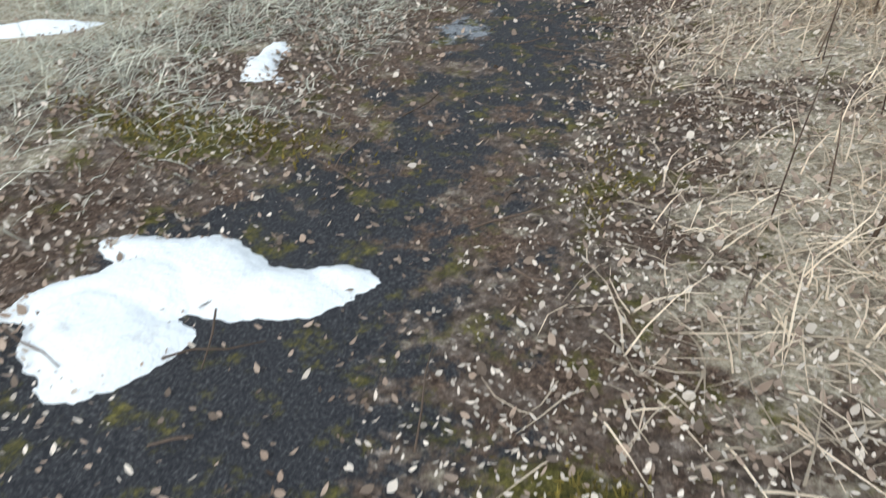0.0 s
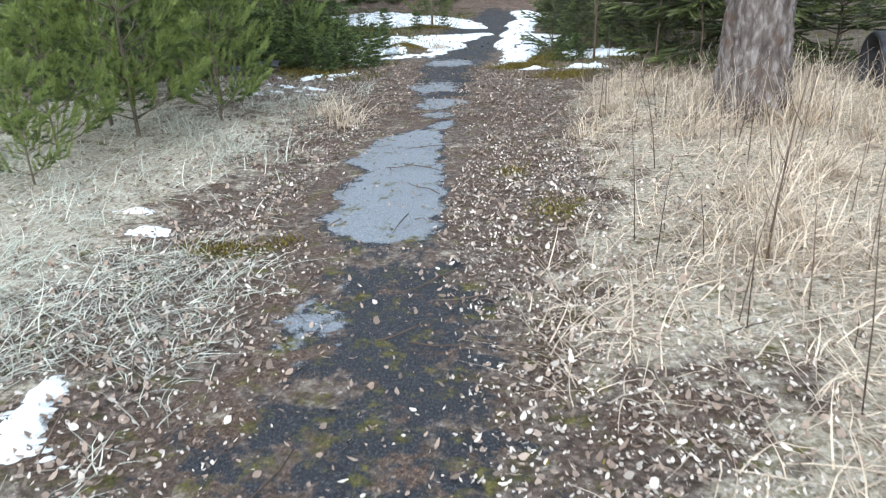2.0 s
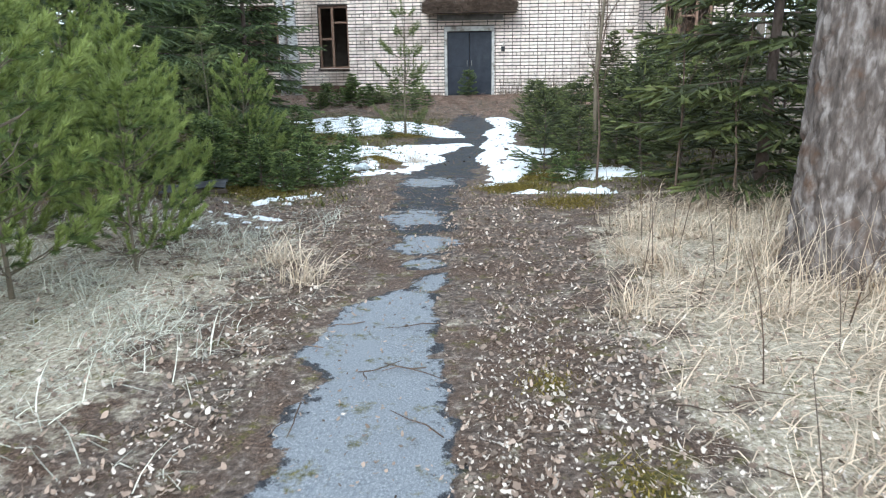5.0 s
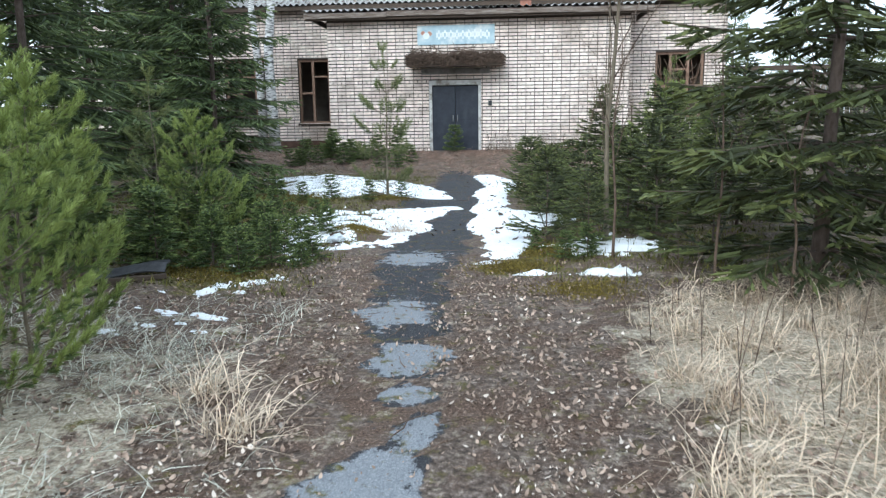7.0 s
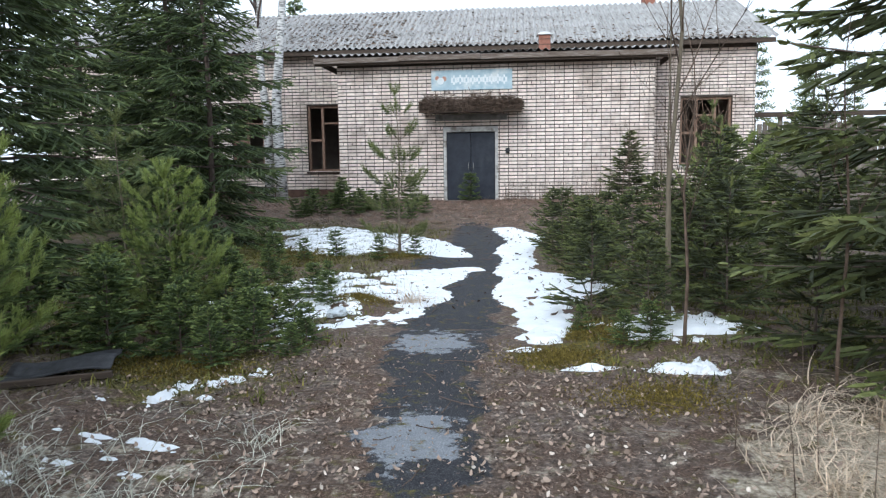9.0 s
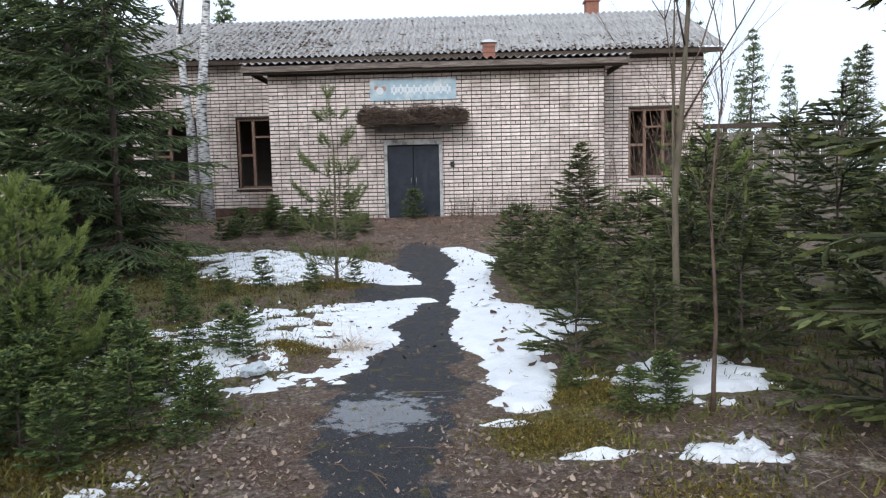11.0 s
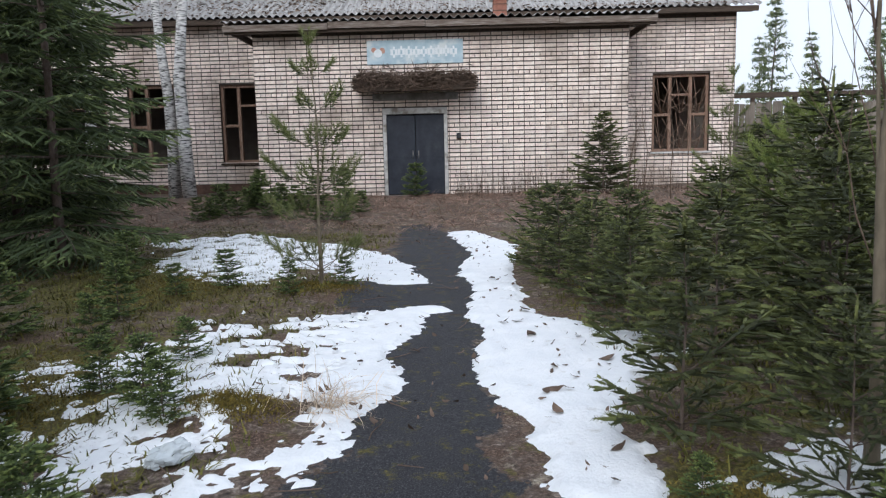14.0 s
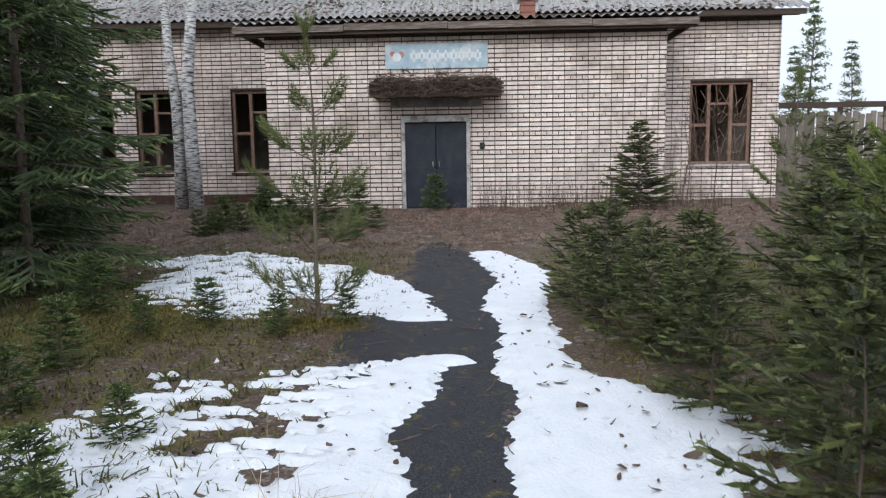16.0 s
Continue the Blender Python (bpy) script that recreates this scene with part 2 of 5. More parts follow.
def blades(name, strips, mat, parent=None):
    """A mesh of narrow strips: an array n x k x 2 x 3 of left and right edge points."""
    s = np.asarray(strips, dtype=np.float32)
    n, k = s.shape[:2]
    base = np.arange(n)[:, None] * (2 * k)
    j = np.arange(k - 1)[None, :] * 2
    q = np.stack([base + j, base + j + 1, base + j + 3, base + j + 2], -1).reshape(-1)
    f = n * (k - 1)
    me = bpy.data.meshes.new(name)
    me.vertices.add(n * k * 2)
    me.vertices.foreach_set("co", s.reshape(-1))
    me.loops.add(f * 4)
    me.loops.foreach_set("vertex_index", q.astype(np.int32))
    me.polygons.add(f)
    me.polygons.foreach_set("loop_start", np.arange(0, f * 4, 4, dtype=np.int32))
    me.update(calc_edges=True)
    me.materials.append(mat)
    ob = new(name, me)
    ob.parent = parent
    return ob


class Tubes:
    """Tapered tubes along polylines, gathered into one mesh."""

    def __init__(self):
        self.v, self.f = [], []

    def add(self, pts, radii, n=6, rough=0.0, rng=None):
        b = len(self.v)
        pts = [Vector(p) for p in pts]
        for i, p in enumerate(pts):
            d = (pts[min(i + 1, len(pts) - 1)] - pts[max(i - 1, 0)]).normalized()
            a = d.orthogonal().normalized()
            if abs(d.z) > 0.8:
                a = (Vector((1, 0, 0)) - d * d.x).normalized()
            c = d.cross(a)
            for k in range(n):
                w = 2 * math.pi * k / n
                r = radii[i] * (1 + (rng.uniform(-rough, rough) if rough else 0))
                self.v.append(p + (a * math.cos(w) + c * math.sin(w)) * r)
        for i in range(len(pts) - 1):
            for k in range(n):
                k2 = (k + 1) % n
                self.f.append((b + i * n + k, b + i * n + k2, b + (i + 1) * n + k2, b + (i + 1) * n + k))
        self.f.append(tuple(b + (len(pts) - 1) * n + k for k in range(n)))
        self.f.append(tuple(b + k for k in reversed(range(n))))
        return self

    def make(self, name, mat, parent=None, smooth=True):
        return mesh_obj(name, self.v, self.f, mat, parent, smooth)


def bm_box(bm, x0, y0, z0, x1, y1, z1, bevel=0.0):
    r = bmesh.ops.create_cube(bm, size=1.0)
    for v in r["verts"]:
        v.co = Vector(((x0 + x1) / 2 + v.co.x * (x1 - x0), (y0 + y1) / 2 + v.co.y * (y1 - y0), (z0 + z1) / 2 + v.co.z * (z1 - z0)))
    if bevel:
        es = list({e for v in r["verts"] for e in v.link_edges})
        bmesh.ops.bevel(bm, geom=es, offset=bevel, segments=1, affect="EDGES")


def part(name, bm, mat, parent=None, label=""):
    me = bpy.data.meshes.new(name)
    bm.to_mesh(me)
    bm.free()
    me.materials.append(mat)
    ob = new(name, me)
    ob.parent = parent
    return tagged(ob, label)


def box(name, x0, y0, z0, x1, y1, z1, mat, parent=None, bevel=0.0, label=""):
    bm = bmesh.new()
    bm_box(bm, x0, y0, z0, x1, y1, z1, bevel)
    return part(name, bm, mat, parent, label)


def root(name, x=0, y=0, z=0, label="", category="", group="", kind=""):
    e = new(name)
    e.empty_display_size = 0.1
    e.location = (x, y, z)
    return tagged(e, label, category, group, kind)


# ---- plan of the ground ----
def smooth(a, b, x):
    t = np.clip((x - a) / (b - a), 0, 1)
    return t * t * (3 - 2 * t)


def path_x(y):
    """The line of the old asphalt path."""
    return np.interp(y, [-2, 1.5, 3.5, 5, 7, 9, 10.8, 12.5, 14, 16, 18, 20, 24, 26], [0.5, 0.15, 0.0, -0.33, -0.5, -0.68, -0.78, -0.72, -0.85, -0.9, -0.85, -1.0, -1.4, -1.5])


def path_w(y):
    return np.interp(y, [-2, 1.5, 3.2, 5, 7, 8, 9, 10.5, 12, 14, 19, 21, 26], [0.9, 0.8, 0.55, 0.36, 0.2, 0.2, 0.3, 0.42, 0.52, 0.75, 0.75, 0.4, 0.3])


def waves(x, y, seed, size):
    """A cheap smooth random field, about -1 to 1."""
    r = np.random.RandomState(seed)
    out = 0
    for o in range(4):
        f = (2 ** o) / size
        for _ in range(3):
            a = r.uniform(0, 6.28)
            out = out + np.sin((x * math.cos(a) + y * math.sin(a)) * f * 6.28 * r.uniform(0.6, 1.3) + r.uniform(0, 6.28)) * 0.45 / (1.75 ** o)
    return out * 0.6


def ground_z(x, y):
    x, y = np.asarray(x, float), np.asarray(y, float)
    off = np.abs(x - path_x(y))
    verge = smooth(0.5, 2.2, off)
    z = waves(x, y, 3, 2.6) * (0.008 + 0.045 * verge) + 0.05 * verge
    z = z + 0.33 * smooth(20.0, 25.0, y) + 0.06 * np.exp(-((x - 1.9) ** 2 + (y - 7.1) ** 2) / 0.6)
    z = z + 0.08 * np.exp(-((x + 1.8) ** 2 / 0.3 + (y - 15.2) ** 2 / 0.25))
    z = z + 0.07 * np.exp(-((x + 1.7) ** 2 + (y - 12.05) ** 2) / 0.08)
    return z


def gz(x, y):
    return float(ground_z(x, y))


def blob(x, y, cx, cy, rx, ry, turn=0.0):
    c, s = math.cos(radians(turn)), math.sin(radians(turn))
    u, v = (x - cx) * c + (y - cy) * s, -(x - cx) * s + (y - cy) * c
    return 1 - np.sqrt((u / rx) ** 2 + (v / ry) ** 2)


def build_ground():
    def axis(lo, hi, step, far):
        mid = np.arange(lo, hi + step / 2, step)
        out = step * np.cumsum(1.35 ** np.arange(1, 60))
        out = out[out < far]
        return np.concatenate([lo - out[::-1], mid, hi + out])

    xs, ys = axis(-4.5, 4.0, 0.06, 1500), axis(0.0, 20.0, 0.06, 1500)
    X, Y = np.meshgrid(xs, ys)
    near = np.exp(-np.maximum(0, np.maximum(np.abs(X) - 14, np.abs(Y - 13) - 20)) / 10)
    Z = ground_z(np.clip(X, -20, 20), np.clip(Y, -10, 36)) * near
    nx, ny = len(xs), len(ys)
    me = bpy.data.meshes.new("ground")
    co = np.stack([X, Y, Z], -1).reshape(-1, 3).astype(np.float32)
    me.vertices.add(len(co))
    me.vertices.foreach_set("co", co.reshape(-1))
    i = (np.arange(ny - 1)[:, None] * nx + np.arange(nx - 1)[None, :]).reshape(-1)
    q = np.stack([i, i + 1, i + nx + 1, i + nx], -1).astype(np.int32)
    me.loops.add(q.size)
    me.loops.foreach_set("vertex_index", q.reshape(-1))
    me.polygons.add(len(q))
    me.polygons.foreach_set("loop_start", np.arange(0, q.size, 4, dtype=np.int32))
    me.polygons.foreach_set("use_smooth", np.ones(len(q), dtype=bool))
    me.update(calc_edges=True)
    x, y = co[:, 0].astype(float), co[:, 1].astype(float)
    off = np.abs(x - path_x(y)) + 0.16 * waves(x, y, 63, 0.9) + 0.07 * waves(x, y, 64, 0.3)
    asphalt = 1.0 - smooth(0.35, 1.15, off / path_w(y)) * 0.9
    asphalt = np.where((y > -3) & (y < 21.5), asphalt, 0) * (1 - 0.45 * smooth(6.9, 7.3, y) * smooth(8.3, 7.9, y))
    litter = smooth(1.2, 2.2, y) * smooth(4.6, 3.6, y)
    asphalt = asphalt * (1 - 0.4 * litter) * (1 - 0.4 * smooth(0.05, 0.5, x) * smooth(3.4, 2.4, y)) + 0.12 * smooth(2.4, 1.8, y) * (x < 0.3) * (off < 1.0)
    sc = np.interp(y, [4.4, 4.7, 5.2, 5.6, 5.9, 6.5, 6.8, 7.2], [-0.22, -0.28, -0.36, -0.37, -0.49, -0.5, -0.4, -0.28])
    sw = np.interp(y, [4.4, 4.5, 4.7, 5.2, 5.6, 5.9, 6.5, 6.8, 7.2, 7.3], [-0.1, 0.2, 0.3, 0.32, 0.26, 0.32, 0.24, 0.11, 0.06, -0.2])
    strip = np.where((y > 4.3) & (y < 7.5), (sw - np.abs(x - sc)) * 4, -1)
    dry = np.maximum.reduce([
        strip, 0.8 * blob(x, y, -0.44, 7.35, 0.15, 0.16), 0.8 * blob(x, y, -0.5, 7.88, 0.24, 0.28), 0.8 * blob(x, y, -0.72, 8.8, 0.27, 0.4),
        0.7 * blob(x, y, -0.82, 10.7, 0.34, 0.34), 0.3 * blob(x, y, -0.3, 3.7, 0.12, 0.2)])
    dry = np.clip(dry + 0.4 + np.where(dry > -0.8, 0.22 * waves(x, y, 65, 0.35), 0), 0, 1)
    asphalt = asphalt * (1 - 0.55 * smooth(3.9, 4.4, y) * smooth(7.9, 7.4, y))
    asphalt = np.maximum(asphalt, np.where(dry > 0.42, np.minimum(1, dry + 0.3), 0))
    wob = 0.45 * waves(x, y, 61, 1.4)
    straw = smooth(0.5, 1.7, x + wob - 0.15 * smooth(4.0, 2.2, y) - 0.45 * smooth(2.3, 1.5, y)) * smooth(9.8, 8.0, y + wob) * 0.95 + smooth(-0.8, -2.0, x + wob) * smooth(9.0, 6.0, y + wob) * 0.5
    straw = np.clip(straw, 0, 1) * smooth(-25, -5, y) + 0.25
    moss = np.maximum.reduce([0.6 * blob(x, y, -0.75, 2.35, 0.6, 0.22, 10), 0.3 * blob(x, y, 0.62, 2.6, 0.14, 0.4), 0.5 * blob(x, y, -0.85, 4.3, 0.3, 0.16), 0.4 * blob(x, y, 0.55, 4.9, 0.2, 0.3), 0.4 * blob(x, y, 0.3, 5.6, 0.16, 0.2),
                              1.2 * blob(x, y, 0.1, 10.3, 0.42, 0.42), 1.2 * blob(x, y, 0.45, 11.0, 0.4, 0.5), 1.1 * blob(x, y, -3.6, 16.3, 1.3, 2.4), 0.9 * blob(x, y, -3.2, 12.0, 1.2, 1.5), 0.8 * blob(x, y, -2.3, 9.7, 0.7, 0.7), blob(x, y, 0.8, 1.45, 0.2, 0.12), 0.04 * smooth(4.6, 4.0, y) * smooth(1.1, 0.5, off) + 0 * x])
    moss = np.clip(moss * 0.8 + 0.3 + 0.14 * smooth(9.3, 10.5, y) * smooth(21.0, 19.5, y) * smooth(0.7, 1.3, off), 0, 0.85)
    for name, val in (("asphalt", asphalt), ("dry", dry), ("straw", straw), ("moss", moss)):
        me.attributes.new(name, "FLOAT", "POINT").data.foreach_set("value", np.asarray(val, dtype=np.float32))
    me.materials.append(ground_material())
    return tagged(new("ground", me), "forest floor of brown litter, moss and broken asphalt path", "ground", kind="structure")


build_ground()


# ---- snow ----
def snow_patch(shapes, bounds, holes=0.25, step=0.03, thick=0.055, seed=1, label="patch of old melting snow on the ground", cut=None, size=0.5, rag=None):
    x0, x1, y0, y1 = bounds
    X, Y = np.meshgrid(np.arange(x0, x1, step), np.arange(y0, y1, step))
    f = np.maximum.reduce([blob(X, Y, *s) * min(s[2], s[3]) for s in shapes])
    if cut is not None:
        f = np.minimum(f, cut(X, Y))
    f = f + waves(X, Y, seed, size) * holes * 0.35 + waves(X, Y, seed + 9, size * 0.25) * holes * 0.16
    f = f + waves(X, Y, seed + 21, size * 0.11) * holes * 0.1
    if rag is not None:
        f = np.minimum(f, 0.3) - np.clip(rag(X, Y), 0, 1.4) * (0.26 + 0.4 * waves(X * 0.6, Y * 1.4, seed + 30, 0.36) + 0.2 * waves(X * 0.6, Y * 1.5, seed + 31, 0.13))
    h = thick * (smooth(-0.05, 0.09, f) * 1.3 - 0.4)
    Z = ground_z(X, Y) + h + 0.008 * waves(X, Y, seed + 4, 0.3) * smooth(0, 0.2, f)
    nx = X.shape[1]
    keep = f > -0.045
    k = keep[:-1, :-1] | keep[1:, :-1] | keep[:-1, 1:] | keep[1:, 1:]
    jj, ii = np.nonzero(k)
    i = jj * nx + ii
    faces = np.stack([i, i + 1, i + nx + 1, i + nx], -1)
    used, inv = np.unique(faces, return_inverse=True)
    co = np.stack([X, Y, Z], -1).reshape(-1, 3)[used]
    ob = mesh_obj("snow_patch", co.tolist(), inv.reshape(-1, 4).tolist(), M_SNOW, None, True)
    return tagged(ob, label, "snow", "melting snow patches", "stuff" if rag is not None and holes > 0.2 else "")


snow_patch([(-0.42, 1.62, 0.08, 0.24, -38), (-0.33, 1.78, 0.22, 0.1, 5), (-0.32, 1.66, 0.17, 0.14), (-0.2, 1.77, 0.22, 0.13, -22), (-0.02, 1.77, 0.2, 0.1, 12), (0.1, 1.87, 0.1, 0.06, 20), (-0.2, 1.45, 0.09, 0.16, -25), (-0.33, 1.5, 0.16, 0.16)], (-0.9, 0.4, 1.1, 2.1), 0.035, 0.01, 0.04, 5, "curved patch of melting snow on wet asphalt", size=0.25)
snow_patch([(-0.88, 2.95, 0.08, 0.13, 20), (-0.94, 3.12, 0.06, 0.06), (-0.8, 2.86, 0.09, 0.05)], (-1.2, -0.6, 2.65, 3.35), 0.12, 0.012, 0.03, 6, "small ragged scrap of snow in dry grass", size=0.15)
snow_patch([(-2.15, 2.92, 0.34, 0.09, 40)], (-2.6, -1.7, 2.5, 3.4), 0.04, 0.02, 0.05, 7, "narrow strip of snow in dry grass", size=0.4)
snow_patch([(-1.36, 4.45, 0.12, 0.07, -10)], (-1.6, -1.1, 4.2, 4.7), 0.07, 0.012, 0.03, 8, "small scrap of snow in dry grass", size=0.2)
snow_patch([(-1.62, 4.75, 0.09, 0.05)], (-1.8, -1.4, 4.6, 4.95), 0.07, 0.012, 0.03, 12, "small scrap of snow in dry grass", size=0.2)
snow_patch([(-2.1, 8.36, 0.24, 0.26, 60)], (-2.6, -1.7, 7.9, 8.9), 0.4, 0.015, 0.016, 11, "broken scraps of snow under saplings", size=0.3, rag=lambda x, y: 1.0 + 0 * x)
snow_patch([(-2.05, 9.5, 0.4, 0.16, 50)], (-2.6, -1.5, 9.0, 10.0), 0.3, 0.015, 0.03, 14, "broken scraps of snow beside the path", size=0.3, rag=lambda x, y: 0.35 + 0 * x)
snow_patch([(0.27, 10.0, 0.17, 0.06, 5)], (0.0, 0.6, 9.8, 10.2), 0.04, 0.015, 0.05, 13, "small strip of snow on brown litter", size=0.2)
snow_patch([(-0.14, 10.47, 0.13, 0.05, 0)], (-0.4, 0.2, 10.3, 10.65), 0.04, 0.015, 0.05, 15, "small strip of snow on moss", size=0.2)
snow_patch([(0.86, 9.95, 0.22, 0.1, 0)], (0.5, 1.2, 9.7, 10.2), 0.2, 0.02, 0.05, 16, "small scrap of snow under spruces", size=0.2)
snow_patch([(1.05, 11.12, 0.6, 0.5, 25)], (0.3, 1.8, 10.4, 11.8), 0.12, 0.025, 0.045, 17, "patch of snow around a bare sapling", size=0.4, rag=lambda x, y: 0.42 + 0 * x)


def right_cut(x, y):
    near = np.interp(y, [10.6, 11.2, 11.8, 12.15, 12.5, 13.0, 13.7, 14.2, 15.0, 15.6, 16.2, 17.0, 17.7, 18.8, 20.3], [-0.2, -0.22, -0.2, -0.32, -0.44, -0.47, -0.37, -0.5, -0.4, -0.44, -0.56, -0.5, -0.34, -0.48, -0.7])
    far = np.interp(y, [10.5, 10.8, 11.3, 11.7, 12.15, 12.6, 13.0, 13.45, 13.75, 14.0, 14.5, 15.9, 17.0, 18.5, 20.3], [0.0, 0.22, 0.32, 0.26, 0.32, 0.7, 0.85, 0.78, 0.5, 0.2, 0.05, 0.05, 0.2, 0.3, -0.2])
    return np.minimum.reduce([x - near, far - x, y - 10.55, 20.4 - y])


snow_patch([(0, 15.5, 3.0, 9.0)], (-1.0, 1.4, 10.3, 20.8), 0.1, 0.025, 0.045, 21, "long bank of old snow along the asphalt path", right_cut, 0.5, lambda x, y: 0.12 + 0.5 * smooth(0.1, 0.7, x) + 0.15 * smooth(11.4, 10.9, y))


def left_cut(x, y):
    edge = np.interp(y, [12.0, 12.3, 12.5, 12.8, 13.2, 13.7, 14.1, 14.32, 14.42, 14.5, 14.6], [-1.02, -0.88, -0.82, -0.88, -0.96, -0.77, -0.79, -0.76, -0.57, -0.6, -0.85])
    return np.minimum.reduce([edge - x, 14.58 + 0.45 * (x + 0.9) - y, y - 11.7 + 0.7 * (x + 1.1)])


snow_patch([(-1.3, 13.2, 1.25, 1.7)], (-3.0, -0.4, 11.5, 15.0), 0.13, 0.022, 0.035, 24, "tongue of old snow reaching onto the asphalt path", left_cut, 0.45, lambda x, y: 0.06 + 1.34 * smooth(-1.0, -1.5, x))


def upper_cut(x, y):
    edge = np.interp(y, [15.5, 15.75, 16.3, 17.0, 17.9, 19.2, 20.0], [-0.95, -0.78, -0.95, -1.12, -1.45, -2.5, -3.4])
    mound = np.sqrt(((x + 1.85) / 0.55) ** 2 + ((y - 15.3) / 0.55) ** 2) - 1
    return np.minimum.reduce([edge - x, y - 15.62 - 0.35 * np.maximum(0, -1.0 - x) * (x > -2.2), mound * 0.5])


snow_patch([(-1.2, 16.4, 0.7, 0.95, -25), (-1.45, 17.2, 0.7, 0.8), (-2.9, 17.6, 1.5, 1.4, -15), (-3.8, 19.0, 1.5, 0.7, -20), (-2.7, 15.9, 0.5, 0.9, 10)], (-6.0, -0.4, 14.6, 20.6), 0.22, 0.028, 0.032, 27, "wide patch of thin snow with grass showing through", upper_cut, 0.55, lambda x, y: 0.1 + 0.75 * smooth(-1.4, -2.2, x))
snow_patch([(-1.4, 11.45, 0.5, 0.27, 40), (-1.75, 12.5, 0.5, 0.5), (-2.1, 11.9, 0.5, 0.8), (-2.5, 12.7, 0.7, 0.5), (-2.1, 11.2, 0.4, 0.35)], (-3.5, -0.9, 10.8, 13.4), 0.4, 0.02, 0.016, 31, "broken thin snow among moss and seedlings", None, 0.4, lambda x, y: 0.52 + 0 * x)
snow_patch([(-2.05, 10.55, 0.3, 0.14, 40), (-3.0, 11.9, 0.5, 0.3)], (-3.7, -1.3, 10.1, 12.4), 0.3, 0.02, 0.016, 33, "broken thin snow among moss and seedlings", None, 0.4, lambda x, y: 0.75 + 0 * x)

# ---- the building ----
PY, MY = 26.2, 28.48          # faces of the porch and of the main wall
PX0, PX1, PTOP = -5.35, 3.655, 4.28
MX0, MX1, MTOP = -16.0, 7.05, 4.98
DX0, DX1, DZ0, DZ1 = -2.28, -0.71, 0.33, 2.44
COURSE, PITCH = 0.1017, 0.26
WINDOWS = [(-11.65, -10.11, 1.2, 3.36), (-9.5, -7.96, 1.2, 3.36), (-6.95, -5.41, 1.2, 3.33), (2.35, 3.9, 1.25, 3.33), (4.84, 6.38, 1.25, 3.33)]


def wall_with_openings(name, x0, x1, z0, z1, y0, y1, holes, mat, label):
    bm = bmesh.new()
    xs = x0
    for hx0, hx1, hz0, hz1 in sorted(holes):
        bm_box(bm, xs, y0, z0, hx0, y1, z1)
        bm_box(bm, hx0, y0, z0, hx1, y1, hz0)
        bm_box(bm, hx0, y0, hz1, hx1, y1, z1)
        xs = hx1
    bm_box(bm, xs, y0, z0, x1, y1, z1)
    return tagged(part(name, bm, mat), label, "wall", kind="structure")


BASE = 0.0
wall_porch = wall_with_openings("wall_porch", PX0, PX1, BASE, PTOP, PY + 0.008, PY + 0.38, [(DX0, DX1, BASE, DZ1)], M_MORTAR, "white silicate brick porch wall with dark recessed joints")
wall_main = wall_with_openings("wall_main", MX0, MX1, BASE, MTOP, MY + 0.008, MY + 0.4, WINDOWS, M_MORTAR, "white silicate brick main wall with window openings")
for nm, x0, x1, y0, y1, z1 in (("wall_porch_west", PX0 + 0.008, PX0 + 0.38, PY + 0.38, MY + 0.008, PTOP), ("wall_porch_east", PX1 - 0.38, PX1 - 0.008, PY + 0.38, MY + 0.008, PTOP)):
    tagged(box(nm, x0, y0, BASE, x1, y1, z1, M_MORTAR), "white silicate brick side wall of the porch", "wall", kind="structure")
# inner surfaces take the darkened plaster, so room shade is in their colour
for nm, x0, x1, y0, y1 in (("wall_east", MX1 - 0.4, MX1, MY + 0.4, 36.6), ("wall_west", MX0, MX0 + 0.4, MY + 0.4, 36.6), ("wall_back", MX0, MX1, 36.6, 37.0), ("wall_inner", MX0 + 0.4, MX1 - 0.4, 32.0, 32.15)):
    tagged(box(nm, x0, y0, BASE, x1, y1, MTOP, M_BRICK if nm == "wall_east" else M_ROOMSHADE), "plain plastered wall closing the building", "wall", kind="structure")
tagged(box("floor_inside", MX0 + 0.4, MY + 0.4, 0.3, MX1 - 0.4, 36.6, 0.5, M_ROOMSHADE), "dusty floor inside the building, coloured dark for room shade", "floor", kind="structure")
tagged(box("ceiling", MX0 + 0.4, MY + 0.4, 4.0, MX1 - 0.4, 36.6, 4.1, M_ROOMSHADE), "plaster ceiling inside the building, coloured dark for room shade", "ceiling", kind="structure")
tagged(box("plinth", MX0, MY - 0.05, 0.0, PX0, MY + 0.006, 0.62, M_PLINTH), "stained reddish plinth along the main wall", "plinth", kind="structure")


# roofs of corrugated sheets
def sheet_mesh(width, length, wave=0.2, amp=0.036):
    n = int(width / wave * 6)
    v, f = [], []
    for side in (0.0, -0.008):
        for j in range(2):
            for i in range(n + 1):
                x = width * i / n
                v.append((x, length * j, side + amp * math.sin(2 * math.pi * x / wave)))
    w = n + 1
    for i in range(n):
        f.append((i, i + 1, w + i + 1, w + i))
        f.append((2 * w + i + 1, 2 * w + i, 3 * w + i, 3 * w + i + 1))
        f.append((i + 1, i, 2 * w + i, 2 * w + i + 1))
        f.append((w + i, w + i + 1, 3 * w + i + 1, 3 * w + i))
    me = bpy.data.meshes.new("roof_sheet")
    me.from_pydata(v, [], f)
    me.materials.append(M_SLATE)
    return me


